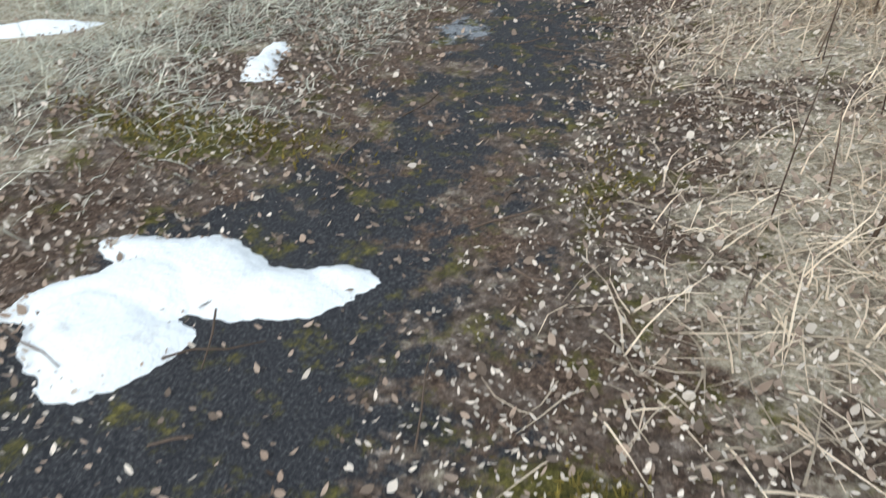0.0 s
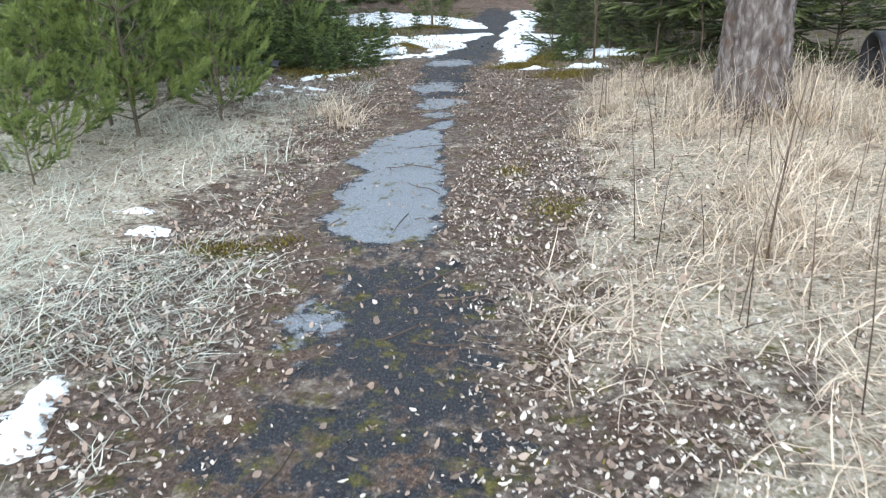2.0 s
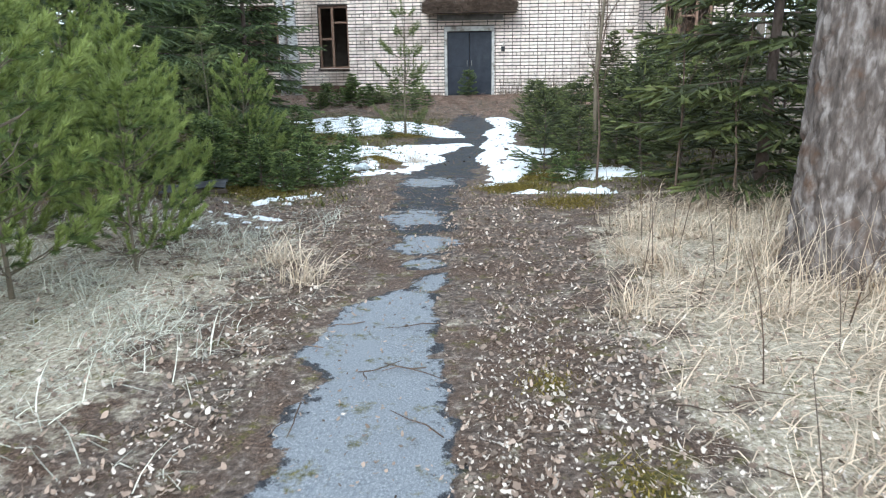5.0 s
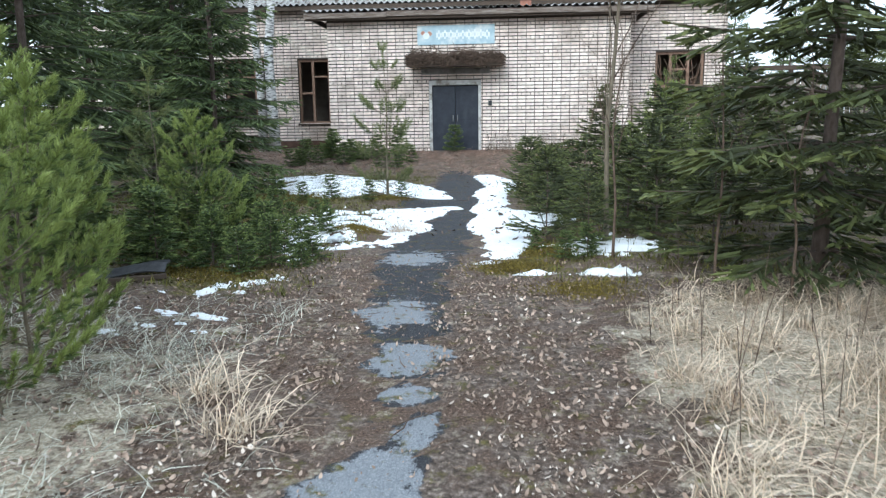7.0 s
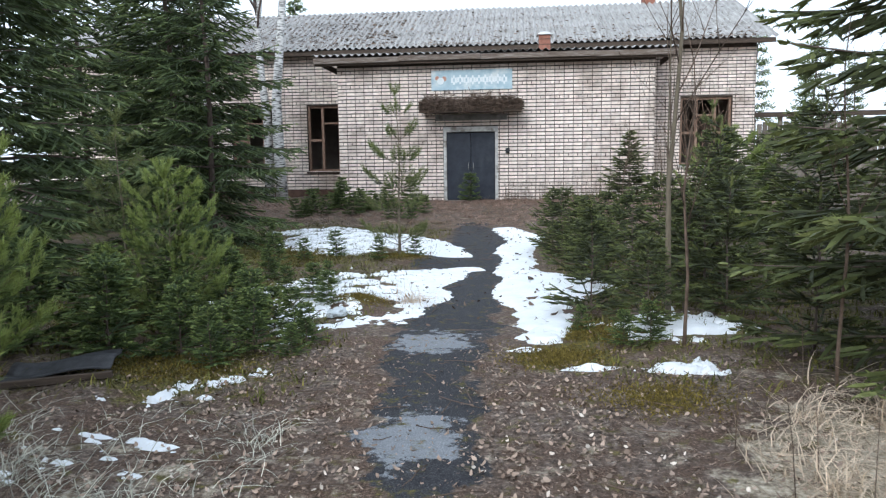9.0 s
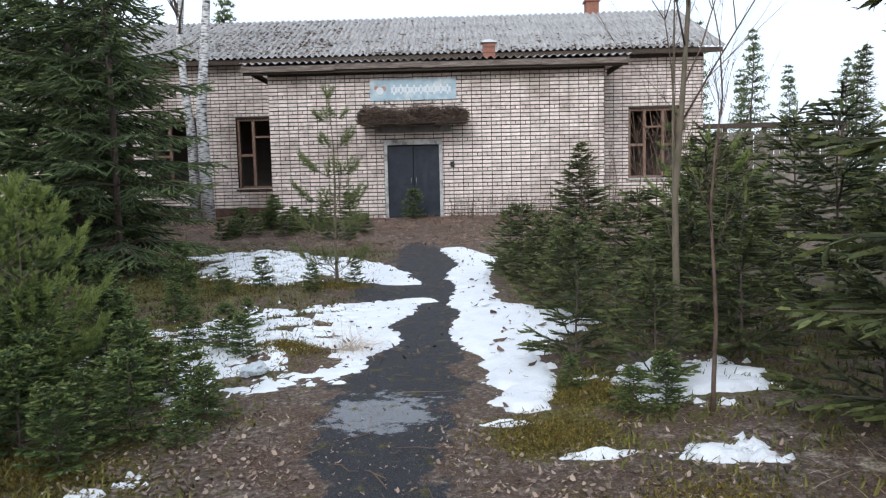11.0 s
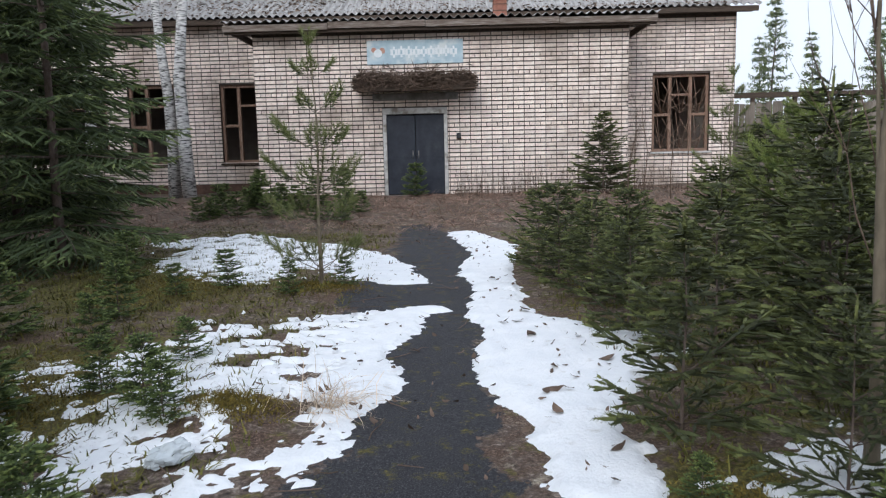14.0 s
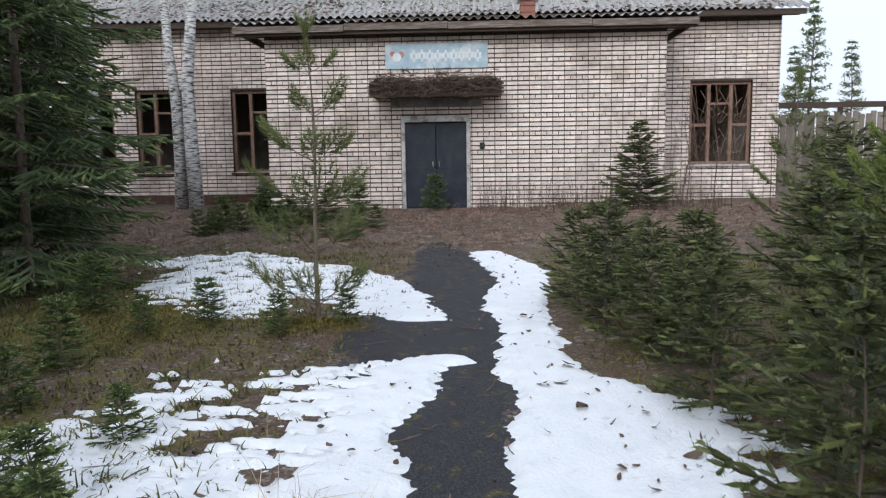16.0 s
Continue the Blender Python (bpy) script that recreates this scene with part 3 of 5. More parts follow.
def roof(name, x0, x1, y0, z0, y1, z1, rows, label):
    r = root(name, x0, y0, z0, label, "roof", kind="structure")
    length = math.hypot(y1 - y0, z1 - z0)
    tilt = math.degrees(math.atan2(z1 - z0, y1 - y0))
    width = 1.0
    cols = max(1, round((x1 - x0) / width))
    width = (x1 - x0) / cols
    sl = length / rows
    me = sheet_mesh(width * 1.03, sl + 0.12)
    rng = random.Random(len(name))
    for j in range(rows):
        for i in range(cols):
            o = new("roof_sheet", me)
            o.parent = r
            y = j * sl - rng.uniform(0, 0.03)
            o.matrix_basis = pose(0, 0, 0, tilt) @ pose(i * width, y, 0.012 * j + rng.uniform(0, 0.006), rng.uniform(-0.4, 0.2), 0, rng.uniform(-0.3, 0.3))
    return r


roof("roof_main", MX0 - 0.3, MX1 + 0.42, 27.98, 5.02, 32.5, 7.0, 3, "grey corrugated asbestos sheet roof with moss stains")
roof("roof_porch", -5.95, 4.24, 25.72, 4.47, 28.4, 4.78, 2, "low corrugated asbestos sheet roof over the porch")
tagged(mesh_obj("roof_back", [(MX0 - 0.3, 32.5, 6.98), (MX1 + 0.42, 32.5, 6.98), (MX1 + 0.42, 37.3, 4.9), (MX0 - 0.3, 37.3, 4.9), (MX0 - 0.3, 32.5, 6.9), (MX1 + 0.42, 32.5, 6.9), (MX1 + 0.42, 37.3, 4.82), (MX0 - 0.3, 37.3, 4.82)],
                [(0, 1, 2, 3), (7, 6, 5, 4), (0, 4, 5, 1), (1, 5, 6, 2), (2, 6, 7, 3), (3, 7, 4, 0)], M_SLATE), "grey back slope of the roof", "roof", kind="structure")
gable = [(MX1 - 0.4, MY + 0.1, MTOP), (MX1 - 0.4, 36.6, MTOP), (MX1 - 0.4, 32.5, 6.88), (MX1, MY + 0.1, MTOP), (MX1, 36.6, MTOP), (MX1, 32.5, 6.88)]
tagged(mesh_obj("wall_gable", gable, [(0, 1, 2), (5, 4, 3), (0, 3, 4, 1), (1, 4, 5, 2), (2, 5, 3, 0)], M_BRICK), "brick gable under the roof", "wall", kind="structure")
# needles and moss lying on the roof
nr = np.random.RandomState(18)
n = 6000
px = np.concatenate([nr.uniform(-15, -4, n // 2), nr.normal(-5, 2.6, n // 4), nr.uniform(-3, 7, n // 4)])
pd = np.concatenate([nr.uniform(0, 1, n // 2), nr.uniform(0, 1, n // 4), nr.uniform(0, 1, n // 4) ** 3])
c = np.stack([px, 28.0 + 4.45 * pd, 5.06 + 1.95 * pd], -1)
d = nr.normal(0, 1, (n, 3)) * (1, 1, 0.35)
e = nr.normal(0, 1, (n, 3)) * (1, 1, 0.35)
tagged(soup("roof_litter", np.stack([c - d * 0.035, c + d * 0.035, c + e * 0.05], 1), M_LITTER), "brown needles and moss lying on the roof", "litter", kind="stuff")
eave = root("eaves", label="weathered wooden eaves boards under the main roof", category="eaves", kind="structure")
box("fascia_board", MX0 - 0.3, 28.03, 4.84, MX1 + 0.4, 28.06, 4.98, M_DARKWOOD, eave, 0.004)
box("soffit_board", MX0 - 0.3, 28.06, 4.9, MX1 + 0.4, MY + 0.01, 4.93, M_OLDWOOD, eave)
peave = root("porch_eaves", label="peeling wooden eaves boards under the porch roof", category="eaves", kind="structure")
rng = random.Random(4)
x = -5.93
while x < 4.2:
    x2 = min(4.22, x + rng.uniform(2.2, 3.4))
    o = box("fascia_board", x, 25.76, -0.075, x2 - 0.01, 25.79, 0.075, M_OLDWOOD if rng.random() < 0.75 else M_FRAME, peave, 0.004)
    o.matrix_basis = pose(0, 0, 4.335 + rng.uniform(-0.012, 0.012), 0, rng.uniform(-0.15, 0.15), 0)
    x = x2
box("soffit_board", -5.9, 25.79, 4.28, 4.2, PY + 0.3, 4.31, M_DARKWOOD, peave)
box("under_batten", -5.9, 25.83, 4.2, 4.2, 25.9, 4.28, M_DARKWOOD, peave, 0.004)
for xx in (-5.9, 4.16):
    box("barge_board", xx, 25.8, 4.28, xx + 0.04, 28.3, 4.44, M_OLDWOOD, peave)

chim = root("vent_chimney", 0.62, 26.75, 4.5, "square rusty red chimney on the porch roof", "chimney")
bm = bmesh.new()
bm_box(bm, -0.165, -0.165, -0.05, 0.165, 0.165, 0.5, 0.01)
part("flue", bm, M_PIPE, chim)
for k in range(3):
    box("band", -0.172, -0.172, 0.08 + 0.15 * k, 0.172, 0.172, 0.095 + 0.15 * k, M_DARKWOOD, chim)
bm = bmesh.new()
bmesh.ops.create_cone(bm, cap_ends=True, segments=4, radius1=0.32, radius2=0.12, depth=0.1, matrix=Matrix.Translation((0, 0, 0.56)) @ Matrix.Rotation(radians(45), 4, "Z"))
part("cap", bm, M_PALE, chim, "pale metal cap")
chim2 = root("brick_chimney", 4.55, 32.7, 6.8, "small red brick chimney on the roof ridge", "chimney")
box("stack", -0.22, -0.22, -0.2, 0.22, 0.22, 0.62, M_PIPE, chim2, 0.01)
box("crown", -0.27, -0.27, 0.62, 0.27, 0.27, 0.7, M_PIPE, chim2, 0.01)

# sign over the door
sign = root("sign_board", -1.45, PY - 0.03, 3.75, "pale blue painted sign board with faded white lettering", "sign")
bm = bmesh.new()
bm_box(bm, -1.15, -0.02, -0.28, 1.15, 0.025, 0.28, 0.006)
part("panel", bm, M_SIGN, sign)
for k in range(9):
    xx = -0.5 + k * 0.178
    bm = bmesh.new()
    bm_box(bm, xx - 0.085, -0.03, -0.13 + 0.012 * math.sin(k * 2.1), xx + 0.085, -0.022, 0.13 + 0.012 * math.sin(k * 1.3), 0)
    bmesh.ops.bevel(bm, geom=[e for e in bm.edges if abs(e.verts[0].co.y - e.verts[1].co.y) > 0.004], offset=0.06, segments=4, affect="EDGES")
    part("letter_shape", bm, M_SIGNW, sign)
    bm = bmesh.new()
    bm_box(bm, xx - 0.022, -0.034, -0.05, xx + 0.022, -0.031, 0.045, 0)
    part("letter_core", bm, M_SIGN, sign)
for dx, dz, r in ((-0.88, -0.02, 0.1), (-0.78, 0.04, 0.07), (-0.98, 0.06, 0.06)):
    bm = bmesh.new()
    bmesh.ops.create_cone(bm, cap_ends=True, segments=12, radius1=r, radius2=r, depth=0.008, matrix=Matrix.Translation((dx, -0.026 - r * 0.05, dz)) @ Matrix.Rotation(radians(90), 4, "X"))
    part("emblem_shape", bm, M_SIGNR if r < 0.08 else M_SIGNW, sign)

# canopy with fallen debris
canopy = root("door_canopy", -1.42, PY, 2.82, "sagging canopy slab covered with dead moss and twigs", "canopy")
bm = bmesh.new()
bm_box(bm, -1.42, -0.78, 0, 1.38, 0.0, 0.2, 0.01)
part("slab", bm, M_DARKWOOD, canopy)
for k in range(7):
    box("edge_plank", -1.45, -0.82 + 0.004 * k, -0.03 + 0.045 * k, 1.4 + 0.05 * (k % 2), -0.79, 0.01 + 0.045 * k, M_DARKWOOD, canopy, 0.003)
box("lintel", -1.08, -0.06, -0.2, 0.98, 0.0, -0.03, M_CONC, canopy, 0.006)
nr = np.random.RandomState(8)
n = 5200
c = np.stack([nr.uniform(-1.45, 1.4, n), nr.uniform(-0.84, 0.0, n), np.abs(nr.normal(0, 0.13, n)) * (0.55 + 0.45 * (nr.uniform(0, 1, n) < 0.4)) + 0.17], -1)
c[:, 2] += 0.07 * np.sin(c[:, 0] * 4.0) * (c[:, 0] < 1.2) * 0.4
c[:, 0] *= 1 - 0.25 * np.clip(c[:, 2] - 0.12, 0, 0.3)
d = nr.normal(0, 1, (n, 3)) * (1, 0.8, 0.6)
d /= np.linalg.norm(d, axis=1)[:, None]
e = np.cross(d, nr.normal(0, 1, (n, 3)))
e /= np.linalg.norm(e, axis=1)[:, None]
ln = nr.uniform(0.06, 0.2, n)[:, None]
c[: n // 5, 1] = nr.uniform(-0.9, -0.78, n // 5)
c[: n // 5, 2] = nr.uniform(0.0, 0.3, n // 5) + 0.05 * np.sin(c[: n // 5, 0] * 7)
soup("debris", np.stack([c - d * ln, c + d * ln, c + e * 0.022], 1), M_TWIG, canopy)

# doors
door = root("door_1", (DX0 + DX1) / 2, PY + 0.12, DZ0, "closed dark blue-black metal double door", "door", kind="structure")
for s in (-1, 1):
    bm = bmesh.new()
    xa, xb = (-0.7, -0.006) if s < 0 else (0.006, 0.7)
    bm_box(bm, xa, -0.02, 0.02, xb, 0.03, 0.93, 0.006)
    bm_box(bm, xa, -0.016, 0.937, xb, 0.03, 1.95, 0.006)
    bm_box(bm, xa + 0.04, -0.024, 0.9, xb - 0.04, -0.016, 0.945, 0.003)
    leaf = part("door_leaf", bm, M_DOOR, door)
    t = Tubes().add([(s * 0.07, -0.02, 0.9), (s * 0.07, -0.07, 0.92), (s * 0.07, -0.07, 1.06), (s * 0.07, -0.02, 1.08)], [0.009] * 4)
    t.make("door_handle", M_STEEL, leaf)
box("frame_post", -0.785, -0.1, 0, -0.7, 0.05, 1.97, M_PALE, door, 0.004)
box("frame_post", 0.7, -0.1, 0, 0.785, 0.05, 1.97, M_PALE, door, 0.004)
box("frame_head", -0.785, -0.11, 1.97, 0.785, 0.05, 2.11, M_PALE, door, 0.004)
box("threshold", -0.785, -0.25, -0.2, 0.785, 0.05, 0.0, M_CONC, door, 0.01)
# added board closing the doorway, in the same painted room shade
tagged(box("door_backing", DX0, PY + 0.3, 0.0, DX1, PY + 0.36, DZ1, M_ROOMSHADE), "added board behind the door, coloured dark for room shade", "backing", kind="structure")
meter = root("junction_box", -0.44, PY, 1.75, "small black junction box on the brick wall", "junction box")
box("case", -0.055, -0.06, -0.07, 0.055, 0.0, 0.07, M_RUBBER, meter, 0.008)
box("lid", -0.048, -0.068, -0.06, 0.048, -0.06, 0.06, M_RUBBER, meter, 0.004)


# windows
def window(i, x0, x1, z0, z1, grille):
    w = root("window_%d" % i, (x0 + x1) / 2, MY + 0.14, z0, "brown weathered wooden window with broken or missing panes", "window", kind="structure")
    hw, h = (x1 - x0) / 2, z1 - z0
    box("frame_post", -hw, -0.05, 0, -hw + 0.08, 0.05, h, M_FRAME, w, 0.005)
    box("frame_post", hw - 0.08, -0.05, 0, hw, 0.05, h, M_FRAME, w, 0.005)
    box("frame_head", -hw + 0.08, -0.05, h - 0.08, hw - 0.08, 0.05, h, M_FRAME, w, 0.005)
    box("frame_foot", -hw + 0.08, -0.05, 0, hw - 0.08, 0.05, 0.08, M_FRAME, w, 0.005)
    for sx in (-1, 1):
        box("mullion", sx * hw * 0.36 - 0.045, -0.055, 0.08, sx * hw * 0.36 + 0.045, 0.05, h - 0.08, M_FRAME, w, 0.005)
        a, b = sorted((sx * hw * 0.36 + sx * 0.045, sx * (hw - 0.08)))
        box("transom", a, -0.05, h * 0.46, b, 0.04, h * 0.46 + 0.08, M_FRAME, w, 0.005)
    box("transom", -hw * 0.36 + 0.045, -0.05, h * 0.72, hw * 0.36 - 0.045, 0.04, h * 0.72 + 0.06, M_FRAME, w, 0.005)
    box("window_sill", -hw - 0.05, -0.22, -0.05, hw + 0.05, 0.05, 0.0, M_PALE if i == 5 else M_DARKWOOD, w, 0.005)
    if grille:
        for cx, sx in ((-hw + 0.05, 1), (-0.2, 1), (hw - 0.5, 1)):
            for cz in (0.1, h * 0.5):
                for k in range(6):
                    a = radians(25 + 24 * k)
                    l = min(0.95, (0.55 / max(0.15, abs(math.cos(a)))))
                    xa = cx + 0.2
                    p1 = (max(-hw + 0.06, min(hw - 0.06, xa + math.cos(a) * l)), -0.075, min(h - 0.06, cz + math.sin(a) * l))
                    Tubes().add([(xa, -0.075, cz), p1], [0.008, 0.008], 4).make("bar", M_FRAME, w)
    return w


for i, (x0, x1, z0, z1) in enumerate(WINDOWS):
    window(i + 1, x0, x1, z0, z1, i == 4)


# ---- plants ----
def needle_tris(segs, tones, rng, spacing, length, width, spread=1.0, forward=0.9, fade=None, core=0.0):
    """Thin triangles along twig segments, an array n x 3 x 3, with a tone for each."""
    segs = np.asarray(segs, float)
    d = segs[:, 1] - segs[:, 0]
    ln = np.linalg.norm(d, axis=1)
    step = np.full(len(segs), spacing)
    if fade is not None:
        step = np.where(segs[:, 0, 2] > fade, spacing * 2.6, spacing)
    cnt = np.maximum(2, (ln / step).astype(int))
    idx = np.repeat(np.arange(len(segs)), cnt)
    t = rng.uniform(0, 1, len(idx))[:, None]
    p = segs[idx, 0] + d[idx] * t
    dn = (d / np.maximum(ln, 1e-6)[:, None])[idx]
    r = rng.normal(0, 1, (len(idx), 3))
    r -= dn * np.sum(r * dn, axis=1)[:, None]
    r /= np.maximum(np.linalg.norm(r, axis=1), 1e-6)[:, None]
    tip = dn * forward + r * spread
    tip /= np.linalg.norm(tip, axis=1)[:, None]
    L = length * rng.uniform(0.7, 1.25, (len(idx), 1))
    side = np.cross(tip, rng.normal(0, 1, (len(idx), 3)))
    side /= np.maximum(np.linalg.norm(side, axis=1), 1e-6)[:, None]
    w = width * np.where(step > spacing, 1.8, 1.0)[idx][:, None] / 2
    thin = np.stack([p + side * w, p - side * w, p + tip * L], 1)
    tones = np.asarray(tones)
    if not core:
        return thin, tones[idx]
    # the shoot's own dense sleeve of needles, a tapered three-sided spindle, toned darker as painted inner shade
    dn = d / np.maximum(ln, 1e-6)[:, None]
    u = np.cross(dn, rng.normal(0, 1, d.shape))
    u /= np.maximum(np.linalg.norm(u, axis=1), 1e-6)[:, None]
    v = np.cross(dn, u)
    ring = [(u * math.cos(k * 2.0944) + v * math.sin(k * 2.0944)) * core for k in range(3)]
    a, b = segs[:, 0], segs[:, 1] + dn * core * 0.5
    mid = a + (b - a) * 0.6
    out = [thin]
    for k in range(3):
        r0, r1 = ring[k], ring[(k + 1) % 3]
        out += [np.stack([a + r0 * 0.7, a + r1 * 0.7, mid + r1], 1), np.stack([a + r0 * 0.7, mid + r1, mid + r0], 1), np.stack([mid + r0, mid + r1, b], 1)]
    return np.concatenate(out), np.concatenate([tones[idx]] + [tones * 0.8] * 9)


def conifer(name, h, r, seed, kind, label, group, spacing=0.003, nl=0.016, nw=0.004, whorl=0.2, bare=0.05, mat=None, thin=1.0, trunk_r=None, twig=0.07, fade=None, droop=0.0, rise=0.3, sleeve=0.42):
    """A spruce or pine: tapered trunk, limbs in whorls with side shoots, and needles on every shoot."""
    rng = np.random.RandomState(seed)
    e = root(name, label=label, category="tree", group=group)
    bark = M_BARK if kind == "spruce" else M_SAPBARK
    tr = trunk_r or max(0.008, 0.0095 * h)
    pts = [(0.012 * h * math.sin(seed + k) * (k / 8), 0.012 * h * math.cos(seed * 2 + k) * (k / 8), -0.08 + (h + 0.08) * k / 8) for k in range(9)]
    Tubes().add(pts, [tr * (1.0 - 0.93 * k / 8) * (1.25 if k == 0 else 1) for k in range(9)], 8).make("trunk", bark, e)
    wood, segs, tones = Tubes(), [], []

    def trunk_at(z):
        f = max(0, min(8, (z + 0.08) / (h + 0.08) * 8))
        k = min(7, int(f))
        return np.array(pts[k]) * (1 - f + k) + np.array(pts[k + 1]) * (f - k)

    # low tone paints shade on shoots near the trunk, high tone marks new growth
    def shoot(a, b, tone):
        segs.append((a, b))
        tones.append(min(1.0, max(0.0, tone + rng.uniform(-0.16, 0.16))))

    def limb(z, a, L, f):
        o = trunk_at(z)
        n = 6
        up = rise * rng.uniform(0.6, 1.3) + 0.35 * f
        bp = [o]
        for k in range(1, n + 1):
            s = k / n
            if kind == "spruce":
                dz = L * (up * s - droop * (1 - f) * s * s * 1.3 + droop * 0.55 * s ** 4)
            else:
                dz = L * (0.3 * s + (0.35 + 0.25 * f) * s * s)
            wob = rng.uniform(-0.018, 0.018, 2) * L
            bp.append(o + np.array([math.cos(a) * L * s + wob[0], math.sin(a) * L * s + wob[1], dz]))
        br = max(0.0018, min(tr * 0.4, 0.009 * L + 0.001))
        wood.add(bp[::2], [br, br * 0.75, br * 0.5, br * 0.2], 4)
        side = np.array([-math.sin(a), math.cos(a), 0.0])
        fwd = np.array([math.cos(a), math.sin(a), 0.0])
        if kind == "pine":
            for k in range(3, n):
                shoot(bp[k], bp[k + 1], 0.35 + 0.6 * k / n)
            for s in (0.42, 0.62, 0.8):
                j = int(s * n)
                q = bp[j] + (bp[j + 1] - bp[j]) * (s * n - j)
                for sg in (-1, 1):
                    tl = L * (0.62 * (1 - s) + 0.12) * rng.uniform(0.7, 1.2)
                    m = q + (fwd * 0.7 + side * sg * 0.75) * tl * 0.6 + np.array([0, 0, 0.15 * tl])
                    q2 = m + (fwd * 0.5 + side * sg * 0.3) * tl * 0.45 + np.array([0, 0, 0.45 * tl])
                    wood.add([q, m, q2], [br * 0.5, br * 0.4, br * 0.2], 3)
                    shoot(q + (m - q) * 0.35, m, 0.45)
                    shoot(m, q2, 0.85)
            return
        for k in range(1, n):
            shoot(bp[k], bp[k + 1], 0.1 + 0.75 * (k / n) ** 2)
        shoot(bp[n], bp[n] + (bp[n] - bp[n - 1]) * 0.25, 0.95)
        m = max(3, int(L / twig))
        for k in range(m):
            s = 0.14 + 0.8 * (k + rng.uniform(0, 0.5)) / m
            j = min(n - 1, int(s * n))
            q = bp[j] + (bp[j + 1] - bp[j]) * (s * n - j)
            for sg in (-1, 1):
                if rng.uniform() > 0.9:
                    continue
                tl = (L * 0.5 * (1 - s) ** 0.8 + twig * 0.75) * rng.uniform(0.65, 1.2)
                drop = -droop * rng.uniform(0.3, 1.3) + (0.12 if droop == 0 else 0.0) * rng.uniform(-0.5, 1.5)
                end = q + (fwd * 0.72 + side * sg * 0.68) * tl + np.array([0, 0, tl * drop])
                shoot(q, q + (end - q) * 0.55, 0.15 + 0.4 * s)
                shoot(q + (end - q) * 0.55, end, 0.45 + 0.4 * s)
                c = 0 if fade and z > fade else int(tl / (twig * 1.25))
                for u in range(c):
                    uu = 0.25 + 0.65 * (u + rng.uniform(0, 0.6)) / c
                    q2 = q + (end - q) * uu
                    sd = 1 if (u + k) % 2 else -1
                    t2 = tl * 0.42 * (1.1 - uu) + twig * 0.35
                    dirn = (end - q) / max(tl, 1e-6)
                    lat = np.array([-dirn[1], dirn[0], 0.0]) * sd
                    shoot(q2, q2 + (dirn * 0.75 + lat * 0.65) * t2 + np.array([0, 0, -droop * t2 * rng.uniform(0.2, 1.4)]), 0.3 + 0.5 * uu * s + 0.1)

    z = h * bare
    while z < h * 0.96:
        f = z / h
        if kind == "spruce":
            reach = r * (1 - f) ** 0.85 * (0.8 + 0.2 * min(1, f / 0.12)) + 0.05
            nb = rng.randint(5, 8) if droop else rng.randint(4, 7)
        else:
            reach = r * (1.05 - f) ** 0.7 * (0.65 + 0.35 * min(1, f / 0.2))
            nb = rng.randint(4, 7)
        a0 = rng.uniform(0, 6.28)
        for b in range(nb):
            if rng.uniform() > thin:
                continue
            limb(z + rng.uniform(-0.06, 0.06) * whorl, a0 + 6.283 * b / nb + rng.uniform(-0.3, 0.3), reach * rng.uniform(0.72, 1.15), f)
        if kind == "spruce":
            for b in range(3 if droop else 2):
                if rng.uniform() < thin:
                    limb(z + rng.uniform(0.25, 0.75) * whorl, rng.uniform(0, 6.28), reach * rng.uniform(0.35, 0.7), f)
        z += whorl * rng.uniform(0.85, 1.15) * (1.0 if kind == "pine" else 0.75 + 0.4 * (1 - f))
    top = trunk_at(h)
    shoot(trunk_at(h * 0.88), top, 0.8)
    if kind == "pine":
        for b in range(5):
            shoot(top - np.array([0, 0, 0.12 * r]), top + np.array([math.cos(b * 1.26), math.sin(b * 1.26), 0.9]) * 0.12 * r, 0.95)
    tagged(wood.make("branchwork", bark, e), kind="stuff")
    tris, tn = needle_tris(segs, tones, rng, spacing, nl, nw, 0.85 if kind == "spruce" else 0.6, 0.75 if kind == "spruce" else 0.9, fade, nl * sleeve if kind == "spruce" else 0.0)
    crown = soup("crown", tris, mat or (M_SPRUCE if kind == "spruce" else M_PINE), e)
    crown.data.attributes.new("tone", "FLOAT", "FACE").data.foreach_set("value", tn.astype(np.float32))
    return e


def place(src, x, y, turn=0.0, s=1.0, sink=0.0):
    o = copy_thing(src, pose(x, y, gz(x, y) - sink, 0, 0, turn) @ Matrix.Scale(s, 4))
    return o


def plant(src, x, y, turn=0.0):
    src.matrix_basis = pose(x, y, gz(x, y), 0, 0, turn)
    return src


# young spruces beside the path
SPR_A = plant(conifer("young_spruce", 1.0, 0.5, 11, "spruce", "bushy green young spruce at the edge of the snow", "young spruces", 0.0042, 0.021, 0.0048, 0.16, twig=0.085, rise=0.42), 0.42, 15.3)
SPR_B = plant(conifer("young_spruce", 1.0, 0.5, 12, "spruce", "bushy green young spruce at the edge of the snow", "young spruces", 0.0042, 0.022, 0.005, 0.2, twig=0.105, rise=0.42), 0.95, 12.7)
SPR_C = plant(conifer("young_spruce", 1.75, 0.85, 13, "spruce", "dense dark green spruce among other spruces", "young spruces", 0.008, 0.025, 0.0075, 0.24, twig=0.12, rise=0.38), 2.0, 13.6)
SPR_D = plant(conifer("young_spruce", 0.5, 0.26, 14, "spruce", "tiny spruce seedling on mossy ground", "spruce seedlings", 0.0055, 0.016, 0.005, 0.085, mat=M_SEEDLING, twig=0.055), -2.7, 10.6)
